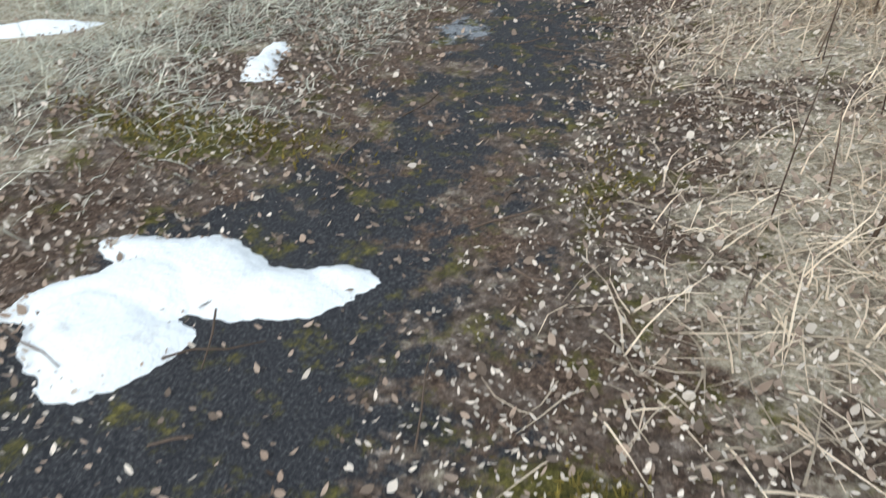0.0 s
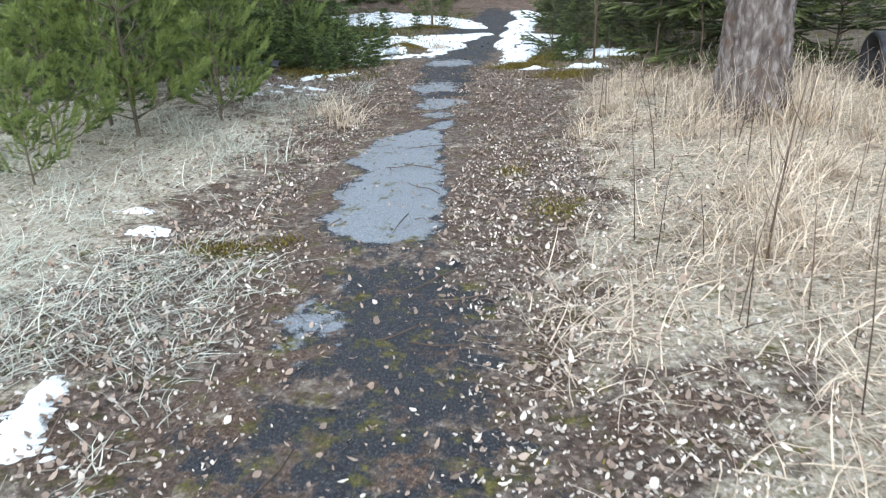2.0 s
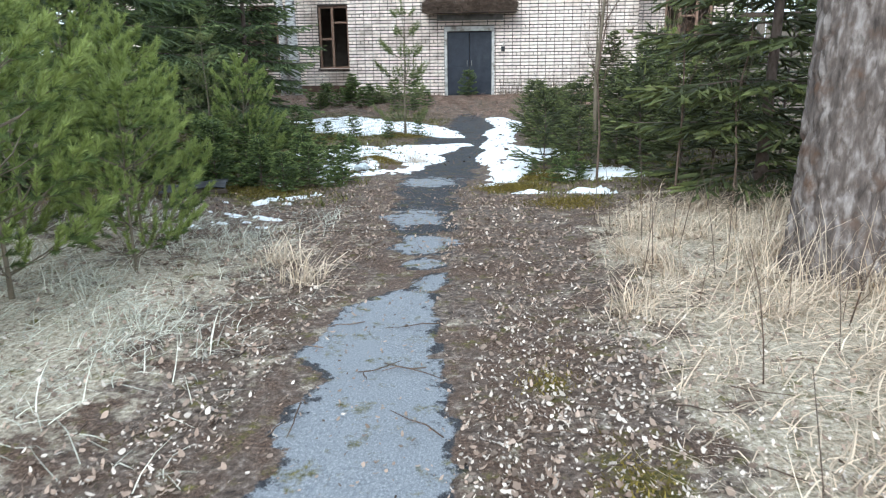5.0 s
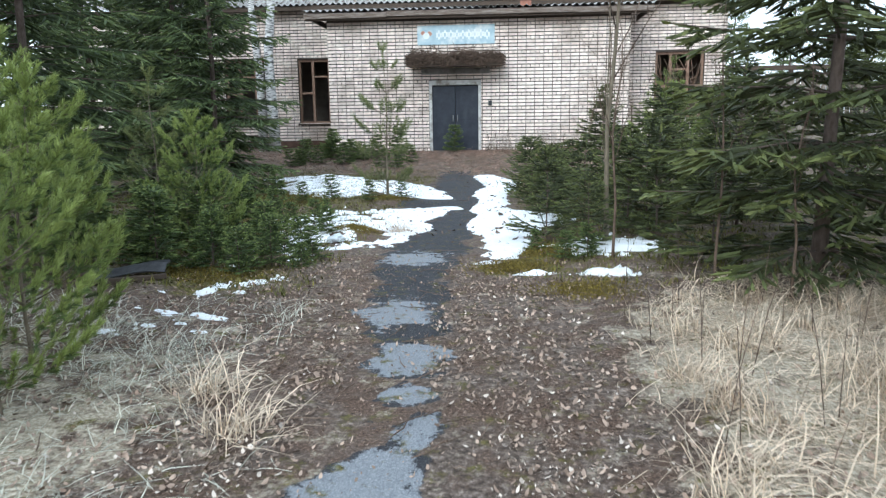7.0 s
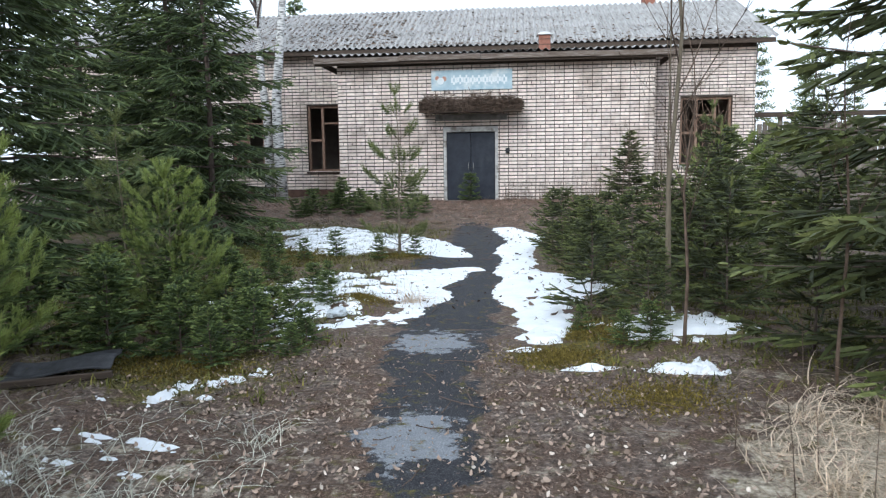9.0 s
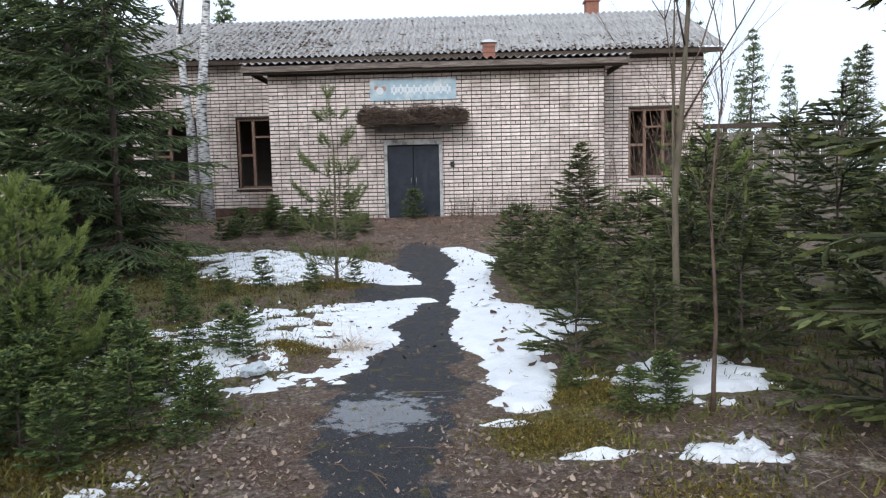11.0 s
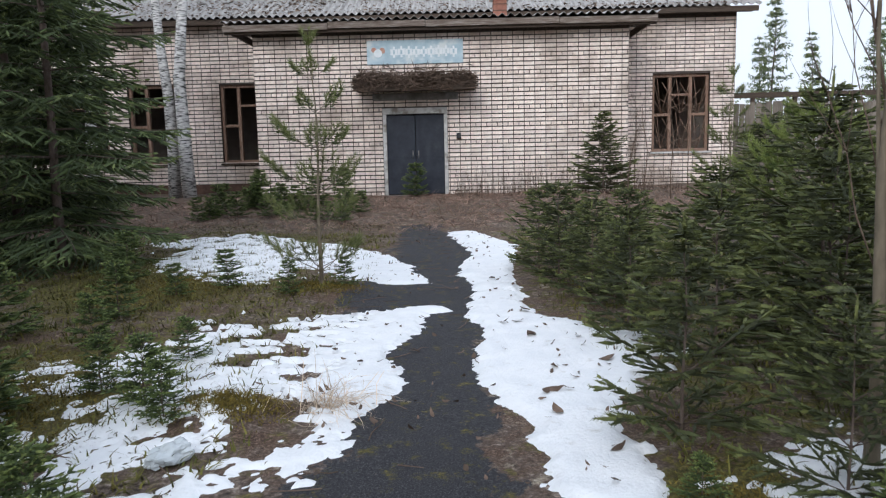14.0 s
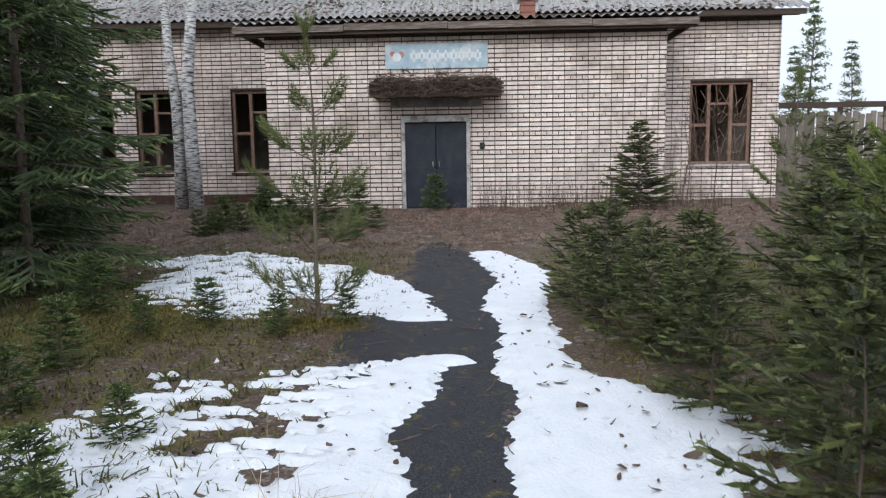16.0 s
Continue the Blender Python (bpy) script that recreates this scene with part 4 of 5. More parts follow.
SPR_E = plant(conifer("young_spruce", 1.8, 0.9, 19, "spruce", "bushy dark spruce in front of the porch wall", "young spruces", 0.012, 0.03, 0.011, 0.17, twig=0.1), 2.75, 24.7)
for x, y, a, s in ((1.0, 15.0, 40, 0.95), (0.35, 16.3, 80, 0.9), (0.85, 17.3, 180, 0.85), (1.5, 14.2, 130, 1.15), (0.7, 14.2, 250, 0.7)):
    place(SPR_A, x, y, a, s)
for x, y, a, s in ((0.45, 11.7, 90, 0.98), (0.8, 11.0, 30, 0.72), (0.6, 14.6, 60, 0.85), (0.95, 16.2, 10, 0.8), (1.25, 15.6, 220, 0.85), (1.7, 12.9, 280, 1.3), (1.35, 12.1, 200, 1.1), (1.55, 11.6, 300, 1.2), (1.75, 10.3, 50, 1.1), (0.62, 13.4, 120, 0.85)):
    place(SPR_B, x, y, a, s)
for x, y, a, s in ((2.6, 12.4, 60, 1.1), (3.3, 14.6, 100, 1.15), (2.7, 16.2, 170, 0.9), (3.9, 17.5, 220, 1.1), (4.6, 20.5, 300, 1.1), (4.6, 14.0, 140, 1.3), (3.2, 9.2, 80, 1.0), (3.0, 11.2, 280, 1.15)):
    place(SPR_C, x, y, a, s)
for x, y, a, s in ((-3.1, 10.2, 40, 1.3), (-2.9, 9.9, 90, 1.3), (-2.3, 10.9, 33, 1.0), (-2.75, 11.5, 66, 1.2), (-2.05, 10.3, 99, 0.9), (-3.6, 10.1, 122, 1.5), (-3.5, 11.8, 155, 1.3), (-2.9, 12.0, 188, 1.0), (-2.2, 9.9, 211, 0.8), (-2.9, 10.9, 244, 1.3), (-1.75, 10.55, 277, 0.6), (-3.6, 9.8, 12, 1.4), (-2.15, 12.15, 77, 0.7), (-3.2, 14.1, 20, 0.9), (-3.9, 15.8, 60, 1.0), (-3.7, 13.4, 160, 1.1), (-3.4, 10.8, 130, 1.3), (-2.45, 11.2, 170, 0.8), (-1.9, 10.75, 220, 0.75), (-3.3, 11.4, 260, 1.1), (-2.15, 11.0, 300, 0.7), (-1.95, 11.9, 55, 0.6), (-2.5, 12.4, 75, 0.6), (-2.2, 12.9, 145, 0.55),
                   (-3.0, 13.3, 185, 0.7), (-2.75, 15.4, 215, 0.75), (-3.1, 15.0, 245, 0.6), (-3.6, 12.3, 275, 1.0), (-1.75, 10.2, 305, 0.45), (-2.5, 10.1, 335, 1.0), (-2.3, 10.35, 12, 0.7), (0.55, 10.5, 70, 0.5), (0.3, 11.0, 110, 0.4), (0.75, 10.6, 160, 0.6), (-1.48, 25.5, 30, 1.55), (-4.6, 23.2, 50, 1.3), (-4.0, 22.8, 150, 1.1), (-3.4, 23.4, 250, 1.2), (-5.2, 22.6, 10, 1.2), (-3.0, 24.4, 70, 1.4), (-4.9, 24.6, 130, 1.3), (-2.6, 21.6, 200, 0.8), (-2.05, 14.95, 30, 0.6), (-1.6, 15.3, 99, 0.55)):
    place(SPR_D, x, y, a, s)

rng = random.Random(14)
for k in range(18):
    place(SPR_D, rng.uniform(-5.6, -2.3), rng.uniform(21.6, 23.8), rng.uniform(0, 360), rng.uniform(0.7, 1.1))

# pines
PIN_A = plant(conifer("young_pine", 1.6, 0.82, 21, "pine", "yellow-green young pine with long soft needles", "young pines", 0.0014, 0.055, 0.006, 0.27, 0.08), -2.56, 6.4)
PIN_B = plant(conifer("young_pine", 2.25, 0.62, 22, "pine", "slender young pine standing in the snow", "young pines", 0.0026, 0.07, 0.0046, 0.34, 0.07, M_PINE_D), -1.8, 15.2)
for x, y, a, s in ((-2.45, 7.6, 70, 0.8), (-2.15, 6.95, 15, 0.7), (-3.0, 6.75, 190, 1.05), (-2.75, 5.75, 60, 0.72), (-3.4, 7.7, 150, 1.05), (-3.3, 9.0, 240, 0.95), (-4.1, 6.9, 110, 1.15), (-3.2, 5.6, 290, 0.7), (-3.9, 9.2, 260, 1.2), (-3.0, 11.0, 45, 0.8), (2.4, 14.6, 80, 1.0), (-2.45, 5.1, 130, 0.45)):
    place(PIN_A, x, y, a, s)
place(PIN_B, -3.5, 11.2, 100, 0.75)
place(PIN_B, 3.2, 18.5, 100, 1.0)

# tall conifers
TALL_A = plant(conifer("tall_spruce", 9.0, 2.0, 31, "spruce", "tall dark spruce with drooping branches", "tall spruces", 0.024, 0.042, 0.015, 0.36, 0.02, M_SPRUCE_D, trunk_r=0.065, twig=0.16, fade=6.0, droop=0.3, rise=0.06), -6.35, 18.0)
TALL_B = plant(conifer("tall_spruce", 7.5, 1.35, 32, "spruce", "broad spruce with low sweeping branches over dry grass", "tall spruces", 0.02, 0.034, 0.011, 0.33, 0.03, trunk_r=0.05, twig=0.135, fade=4.2, droop=0.26, rise=0.12), 2.25, 9.45, 60)
for x, y, a, s in ((-8.0, 22.0, 140, 0.75), (-7.8, 15.4, 200, 1.0), (-9.3, 20.0, 300, 1.0), (-7.0, 9.0, 40, 1.0), (-10.6, 24.4, 80, 0.8), ):
    place(TALL_A, x, y, a, s)
for x, y, a, s in ((5.8, 11.0, 100, 0.8), (6.2, 16.5, 200, 0.5), (5.4, 7.2, 10, 1.0), (7.6, 21.0, 80, 0.5)):
    place(TALL_B, x, y, a, s)

TALL_C = plant(conifer("tall_spruce", 8.5, 1.9, 35, "spruce", "tall airy spruce with thin hanging branches", "tall spruces", 0.02, 0.036, 0.012, 0.36, 0.02, M_SPRUCE_D, thin=0.72, trunk_r=0.06, twig=0.13, fade=5.0, droop=0.32, rise=0.08), -5.5, 12.3)
for x, y, a, s in ((-5.25, 17.0, 120, 0.92), (-5.2, 9.6, 220, 0.75), (-8.8, 23.0, 300, 0.8)):
    place(TALL_C, x, y, a, s)

# forest beyond, closing the place all round
FAR = conifer("forest_spruce", 11.0, 1.9, 41, "spruce", "tall spruce in the forest edge", "forest edge trees", 0.1, 0.17, 0.08, 0.8, 0.03, M_SPRUCE_D, twig=0.4, droop=0.25, rise=0.05, sleeve=0.0)
plant(FAR, -16, 10)
rng = random.Random(5)
for k in range(36):
    a = radians(k * 360 / 36 + rng.uniform(-2, 2))
    rr = rng.uniform(0, 9)
    x, y = math.sin(a) * (21 + rr), 14 + math.cos(a) * (31 + rr)
    if abs(x) < 18 and 24 < y < 40:
        y += 14
    place(FAR, x, y, rng.uniform(0, 360), rng.uniform(0.55, 0.95) if not 14 < x < 40 else rng.uniform(0.35, 0.6))
for x, y, s in ((15.2, 45, 0.78), (17.6, 46, 0.62), (19.6, 44, 0.62), (21.8, 47, 0.7), (16.6, 50, 0.66), (24.0, 45, 0.7)):
    place(FAR, x, y, x * 40, s)


def bare_tree(name, h, r, seed, label, group, mat, fork=0.35, spread=0.3):
    rng = random.Random(seed)
    e = root(name, label=label, category="tree", group=group)
    trunk, twigs = Tubes(), Tubes()
    pts = [Vector((0.03 * h * math.sin(seed + 1.3 * k) * k / 8, 0.03 * h * math.cos(seed + k) * k / 8, -0.08 + (h + 0.08) * k / 8)) for k in range(9)]
    trunk.add(pts, [r * (1 - 0.85 * k / 8) for k in range(9)], 8)

    def limb(p, d, L, rad, lvl):
        q = [p]
        for k in range(4):
            d = (d + Vector((rng.uniform(-0.16, 0.16), rng.uniform(-0.16, 0.16), 0.1))).normalized()
            q.append(q[-1] + d * L / 4)
        twigs.add(q, [rad * (1 - 0.75 * k / 4) for k in range(5)], 4)
        if lvl:
            for k in range(3 + lvl):
                j = rng.randint(1, 3)
                a = rng.uniform(0, 6.28)
                limb(q[j], (d + Vector((math.cos(a), math.sin(a), 0.3)) * 0.7).normalized(), L * rng.uniform(0.4, 0.65), rad * 0.5, lvl - 1)

    n = int(10 + h)
    for k in range(n):
        f = fork + (0.97 - fork) * k / n
        i = min(7, int(f * 8))
        p = pts[i].lerp(pts[i + 1], f * 8 - i)
        a = rng.uniform(0, 6.28)
        limb(p, Vector((math.cos(a) * spread * 2, math.sin(a) * spread * 2, 1)).normalized(), h * 0.3 * (1.15 - f) + 0.15, r * 0.38 * (1.1 - f), 1)
    trunk.make("trunk", mat, e)
    tagged(twigs.make("branchwork", M_TWIG if mat != M_BIRCH else M_BARK, e), kind="stuff")
    return e


plant(bare_tree("bare_sapling", 4.6, 0.025, 3, "leafless grey-brown sapling with a forked stem", "bare saplings", M_SAPBARK, 0.3, 0.28), 1.0, 11.2)
plant(bare_tree("bare_sapling", 3.2, 0.012, 8, "thin leafless grey-brown sapling beside a thicker one", "bare saplings", M_SAPBARK, 0.25, 0.35), 0.99, 11.24, 40)
B2 = plant(bare_tree("bare_sapling", 2.2, 0.014, 6, "thin dark leafless sapling standing in snow", "bare saplings", M_TWIG, 0.4, 0.25), 0.95, 10.45)
for x, y, a, s in ((1.55, 9.5, 50, 0.9), (3.1, 22.5, 100, 1.0), (3.9, 23.5, 160, 1.1), (4.6, 24.6, 200, 1.0), (5.6, 25.2, 20, 0.9), (3.6, 25.3, 240, 0.8), (1.5, 17.0, 280, 0.9), (1.9, 9.0, 330, 0.8)):
    place(B2, x, y, a, s)
BIR = plant(bare_tree("birch", 12.0, 0.19, 9, "white-barked birch in front of the brick wall", "birches", M_BIRCH, 0.5, 0.3), -7.25, 26.6)
place(BIR, -7.75, 26.9, 120, 0.85)
place(BIR, -9.5, 26.3, 250, 0.8)
place(BIR, -10.7, 17.0, 30, 0.9)

# big trunk beside the path
big = root("large_tree", 1.95, 7.1, gz(1.95, 7.1), "thick old tree trunk with cracked grey-brown bark", "tree")
rng = random.Random(2)
v, f = [], []
N, K = 110, 210
levels = [-0.1 + 2.6 * k / 170 for k in range(171)] + [2.5 + 6.5 * k / 40 for k in range(1, 41)]
for z in levels:
    for i in range(N):
        a = 2 * math.pi * i / N
        r = 0.236 - 0.032 * min(z, 2.6) - 0.006 * max(0, z - 2.6) + 0.05 * math.exp(-max(0, z) * 5) * (1 + 0.35 * math.sin(a * 5 + 1))
        p = Vector((math.cos(a) * 3.6, math.sin(a) * 3.6, z * 5.5))
        near_d = noise.voronoi(p + Vector((noise.noise(p), noise.noise(p * 1.3), 0)) * 0.5)[0]
        plate = min(1.0, (near_d[1] - near_d[0]) * 3.2)
        r += 0.022 * plate + 0.008 * noise.noise(p * 3.0) + 0.012 * noise.noise(p * 0.5)
        v.append((math.cos(a) * r - 0.02 * z, math.sin(a) * r, z))
for k in range(K):
    for i in range(N):
        i2 = (i + 1) % N
        f.append((k * N + i, k * N + i2, (k + 1) * N + i2, (k + 1) * N + i))
f.append(tuple(K * N + i for i in range(N)))
mesh_obj("trunk", v, f, M_BIGBARK, big, True)
for a, z, l in ((200, 1.9, 0.3), (330, 2.3, 0.5), (95, 2.8, 0.4)):
    d = Vector((math.cos(radians(a)), math.sin(radians(a)), -0.15))
    Tubes().add([d * 0.17 + Vector((0, 0, z)), d * (0.2 + l * 0.5) + Vector((0, 0, z)), d * (0.2 + l) + Vector((0, 0, z - 0.05))], [0.018, 0.012, 0.006], 6).make("branch_stub", M_BARK, big)

# fence behind the building
fence = root("plank_fence", 8.0, 33.0, 0.0, "old grey plank fence with a dark top rail", "fence")
for k in range(5):
    box("post", 1.4 * k - 0.06, 0, 0, 1.4 * k + 0.06, 0.12, 3.0, M_DARKWOOD, fence)
box("rail", -0.1, -0.06, 2.95, 5.8, 0.14, 3.12, M_DARKWOOD, fence)
rng = random.Random(6)
bm = bmesh.new()
bm_box(bm, 0, 0, 0, 0.17, 0.025, 2.7)
pl = part("plank", bm, M_FENCE, fence)
for k in range(1, 31):
    o = new("plank", pl.data)
    o.parent = fence
    o.matrix_basis = pose(0.185 * k, -0.03, rng.uniform(0.0, 0.15), 0, rng.uniform(-1, 1), 0)
pl.location = (0, -0.03, 0)

# things lying about
felt = root("roofing_felt_sheet", -2.9, 9.4, gz(-2.9, 9.4), "black sheet of roofing felt lying on the ground", "sheet")
v, f = [], []
for j in range(9):
    for i in range(13):
        u, w = i / 12 - 0.5, j / 8 - 0.5
        v.append((u * 0.8 + 0.05 * w, w * 0.42, 0.09 + 0.03 * math.sin(u * 5) + 0.05 * w + 0.02 * math.sin(w * 9 + u * 3)))
n0 = len(v)
v += [(a, b, c - 0.012) for a, b, c in v]
for j in range(8):
    for i in range(12):
        k = j * 13 + i
        f.append((k, k + 1, k + 14, k + 13))
        f.append((n0 + k + 13, n0 + k + 14, n0 + k + 1, n0 + k))
felt.scale = (0.72, 0.8, 0.7)
ring = [i for i in range(13)] + [j * 13 + 12 for j in range(1, 9)] + [8 * 13 + i for i in range(11, -1, -1)] + [j * 13 for j in range(7, 0, -1)]
for a, b in zip(ring, ring[1:] + ring[:1]):
    f.append((b, a, n0 + a, n0 + b))
o = mesh_obj("sheet", v, f, M_RUBBER, felt, True)
o.matrix_basis = pose(0, 0, 0, 0, 0, 25)
o = box("edge_batten", -0.4, -0.24, 0.0, 0.4, -0.2, 0.06, M_DARKWOOD, felt, 0.005)
o.matrix_basis = pose(0, 0, 0, 0, 0, 25)

# old pipe lying at the edge of the trees
pipe = root("old_pipe", 3.12, 8.15, gz(3.6, 8.15), "thick black rusted pipe lying in dry grass", "pipe")
v, f = [], []
for x, r in ((0.0, 0.235), (0.012, 0.25), (1.9, 0.25), (1.912, 0.235), (1.912, 0.215), (0.0, 0.215)):
    for k in range(28):
        a = 2 * math.pi * k / 28
        v.append((x, math.cos(a) * r, 0.235 + math.sin(a) * r))
for j in range(6):
    for k in range(28):
        a, b = j * 28, ((j + 1) % 6) * 28
        f.append((a + k, b + k, b + (k + 1) % 28, a + (k + 1) % 28))
mesh_obj("barrel", v, f, M_RUBBER, pipe, True)
v, f = [], []
for x, r in ((0.1, 0.248), (0.1, 0.262), (0.16, 0.262), (0.16, 0.248)):
    for k in range(28):
        a = 2 * math.pi * k / 28
        v.append((x, math.cos(a) * r, 0.235 + math.sin(a) * r))
for j in range(3):
    for k in range(28):
        f.append((j * 28 + k, j * 28 + 28 + k, j * 28 + 28 + (k + 1) % 28, j * 28 + (k + 1) % 28))
mesh_obj("collar", v, f, M_RUBBER, pipe)

bm = bmesh.new()
bmesh.ops.create_icosphere(bm, subdivisions=4, radius=1.0)
for q in bm.verts:
    p = q.co.copy()
    q.co = Vector((p.x * 0.115, p.y * 0.075, max(p.z, -0.4) * 0.06)) * (0.9 + 0.3 * noise.noise(p * 1.8) + 0.1 * noise.noise(p * 6))
bag = part("plastic_bag", bm, M_BAG)
bag.matrix_basis = pose(-1.75, 11.48, gz(-1.75, 11.48) + 0.03, 0, 0, 55)
tagged(bag, "crumpled clear plastic bag lying on thin snow", "bag")

# ---- litter, grass, moss ----
nr = np.random.RandomState(77)


def scatter(n, x0, x1, y0, y1, weight):
    x, y = nr.uniform(x0, x1, n), nr.uniform(y0, y1, n)
    k = nr.uniform(0, 1, n) < weight(x, y)
    return x[k], y[k]


def grass(name, x, y, hmin, hmax, width, lean, mat, label, curl=0.6):
    n = len(x)
    z = ground_z(x, y)
    a = nr.uniform(0, 6.28, n)
    h = nr.uniform(hmin, hmax, n)
    l = np.clip(nr.normal(lean, 0.35, n), 0.05, 1.7)
    k = 4
    out = np.zeros((n, k, 2, 3))
    px, py, pz = x.copy(), y.copy(), z - 0.01
    da = nr.normal(0, curl * 0.35, n)
    for i in range(k):
        w = width * (1 - 0.8 * i / (k - 1)) * nr.uniform(0.8, 1.2, n)
        sx, sy = -np.sin(a), np.cos(a)
        out[:, i, 0] = np.stack([px + sx * w, py + sy * w, pz + w * 0.3], -1)
        out[:, i, 1] = np.stack([px - sx * w, py - sy * w, pz - w * 0.3], -1)
        tilt = l + curl * i / (k - 1)
        st = h / (k - 1)
        px = px + np.cos(a) * np.sin(tilt) * st
        py = py + np.sin(a) * np.sin(tilt) * st
        pz = np.maximum(pz + np.cos(tilt) * st, ground_z(px, py) + 0.004 + 0.012 * nr.uniform(0, 1, n))
        a = a + da
    return tagged(blades(name, out, mat), label, "grass", kind="stuff")


off = lambda x, y: np.abs(x - path_x(y))
w_right = lambda x, y: smooth(0.35, 1.7, x - 0.05 * (y - 4) - 0.2 * smooth(4.0, 2.2, y) - 0.5 * smooth(2.3, 1.5, y) + 0.45 * waves(x, y, 61, 1.4)) * smooth(0.2, 0.5, x) * smooth(9.8, 8.8, y + 0.25 * (x - 2)) * (0.45 + 0.55 * smooth(-0.5, 0.5, waves(x, y, 50, 1.2)))
x, y = scatter(95000, 0.2, 6.0, 0.3, 9.8, w_right)
grass("dry_grass", x, y, 0.1, 0.3, 0.0032, 1.35, M_STRAW, "matted straw-coloured dry grass of the meadow")
x, y = scatter(2600, 0.7, 5.5, 3.2, 9.6, w_right)
grass("tall_dry_grass", x, y, 0.15, 0.36, 0.0025, 0.7, M_STRAW, "standing straw-coloured dry grass stems", 0.9)
w_left = lambda x, y: smooth(-0.65, -1.7, x - path_x(y) * 0.6 + 0.4 * waves(x, y, 62, 1.3)) * smooth(9.6, 7.5, y) * (0.15 + 0.55 * smooth(-0.4, 0.6, waves(x, y, 51, 1.0))) * (blob(x, y, -1.4, 4.45, 0.25, 0.2) < 0) * (blob(x, y, -0.86, 2.9, 0.26, 0.34) < 0) * (blob(x, y, -1.62, 4.75, 0.2, 0.15) < 0) * (blob(x, y, -2.15, 2.9, 0.5, 0.2, 40) < 0)
x, y = scatter(42000, -4.5, -0.6, 1.2, 9.0, w_left)
grass("grey_dry_grass", x, y, 0.08, 0.26, 0.0026, 1.3, M_STRAWG, "flattened greyish dry grass beside the path")
w_start = lambda x, y: smooth(-0.45, -0.8, x) * smooth(2.2, 2.6, y)
x, y = scatter(5000, -2.4, -0.4, 2.2, 4.2, lambda x, y: w_start(x, y) * (blob(x, y, -0.86, 2.9, 0.26, 0.34) < 0) * (blob(x, y, -2.15, 2.9, 0.5, 0.2, 40) < 0))
grass("grey_dry_grass", x, y, 0.08, 0.24, 0.0024, 1.45, M_STRAWG, "tangled pale dry grass beside wet asphalt")
w_wall = lambda x, y: smooth(20.3, 21.5, y) * (0.4 + 0.6 * smooth(-0.4, 0.6, waves(x, y, 52, 1.5)))
x, y = scatter(30000, -8, 6.5, 20.2, 26.1, w_wall)
grass("rusty_dry_grass", x, y, 0.1, 0.3, 0.006, 1.45, material("rusty_grass", [(0.17, 0.1, 0.073), (0.4, 0.28, 0.215)], 3, 0.8, bump=0, spread=0.45, island=True), "reddish dry grass in front of the porch")
w_snow = lambda x, y: smooth(-1.4, -2.1, x) * (0.3 + 0.7 * smooth(0.0, 0.7, waves(x, y, 53, 0.8)))
x, y = scatter(60000, -7, -1.0, 9.0, 21.5, w_snow)
grass("short_brown_grass", x, y, 0.04, 0.1, 0.005, 1.15, material("brown_grass", [(0.055, 0.05, 0.02), (0.16, 0.13, 0.06)], 3, 0.8, bump=0, spread=0.5, island=True), "short brown and olive grass through thin snow")
x, y = scatter(1100, -0.6, 4.5, 24.4, 26.0, lambda x, y: smooth(-0.6, 0.4, waves(x, y, 66, 0.8)))
grass("reddish_weeds", x, y, 0.35, 0.8, 0.005, 0.12, M_TWIG, "tall reddish-brown dead weeds against the porch wall", 0.3)
x, y = nr.normal(-1.2, 0.07, 160), nr.normal(12.1, 0.06, 160)
grass("dry_grass_tuft", x, y, 0.22, 0.45, 0.0022, 0.9, M_STRAW, "curled pale tuft of dry grass at the path edge", 1.6)
M_UNDER = material("mossy_undergrowth", [(0.04, 0.045, 0.012), (0.115, 0.115, 0.028), (0.21, 0.175, 0.045)], 6, 0.85, bump=0, spread=0.5, island=True)
w_under = lambda x, y: smooth(-1.3, -1.8, x) * smooth(-0.15, 0.35, waves(x, y, 70, 0.55)) + smooth(0.15, 0.5, x) * smooth(-0.3, 0.3, waves(x, y, 71, 0.6)) * smooth(9.2, 10.0, y)
x, y = scatter(80000, -6.5, 3.0, 9.2, 20.3, w_under)
grass("mossy_undergrowth", x, y, 0.035, 0.1, 0.006, 0.6, M_UNDER, "dark olive moss and dwarf shrubs between scraps of snow", 0.8)
x, y = nr.normal(2.1, 0.35, 500), nr.normal(7.0, 0.3, 500)
grass("tall_dry_grass", x, y, 0.25, 0.6, 0.003, 0.3, M_STRAW, "dry grass stems round the thick trunk", 0.8)


def tussocks(spots, per, radius, lo, hi, width, mat, label):
    cx, cy = spots
    x = np.repeat(cx, per) + nr.normal(0, radius, len(cx) * per)
    y = np.repeat(cy, per) + nr.normal(0, radius, len(cx) * per)
    return grass("grass_tussock", x, y, lo, hi, width, 0.75, mat, label, 1.5)


tussocks(scatter(150, 0.7, 5.0, 2.2, 9.2, w_right), 60, 0.05, 0.16, 0.42, 0.0035, M_STRAW, "arching tufts of long straw-coloured dry grass")
tussocks(scatter(160, -3.8, -0.9, 2.6, 8.8, w_left), 32, 0.06, 0.12, 0.3, 0.0022, M_STRAWG, "arching tufts of pale greyish dry grass")
tussocks((np.array([-1.1, -1.35, 0.85, 0.95, 1.25]), np.array([6.9, 7.3, 6.6, 7.2, 8.0])), 90, 0.07, 0.2, 0.4, 0.0035, M_STRAW, "loose tufts of dry grass beside the path")


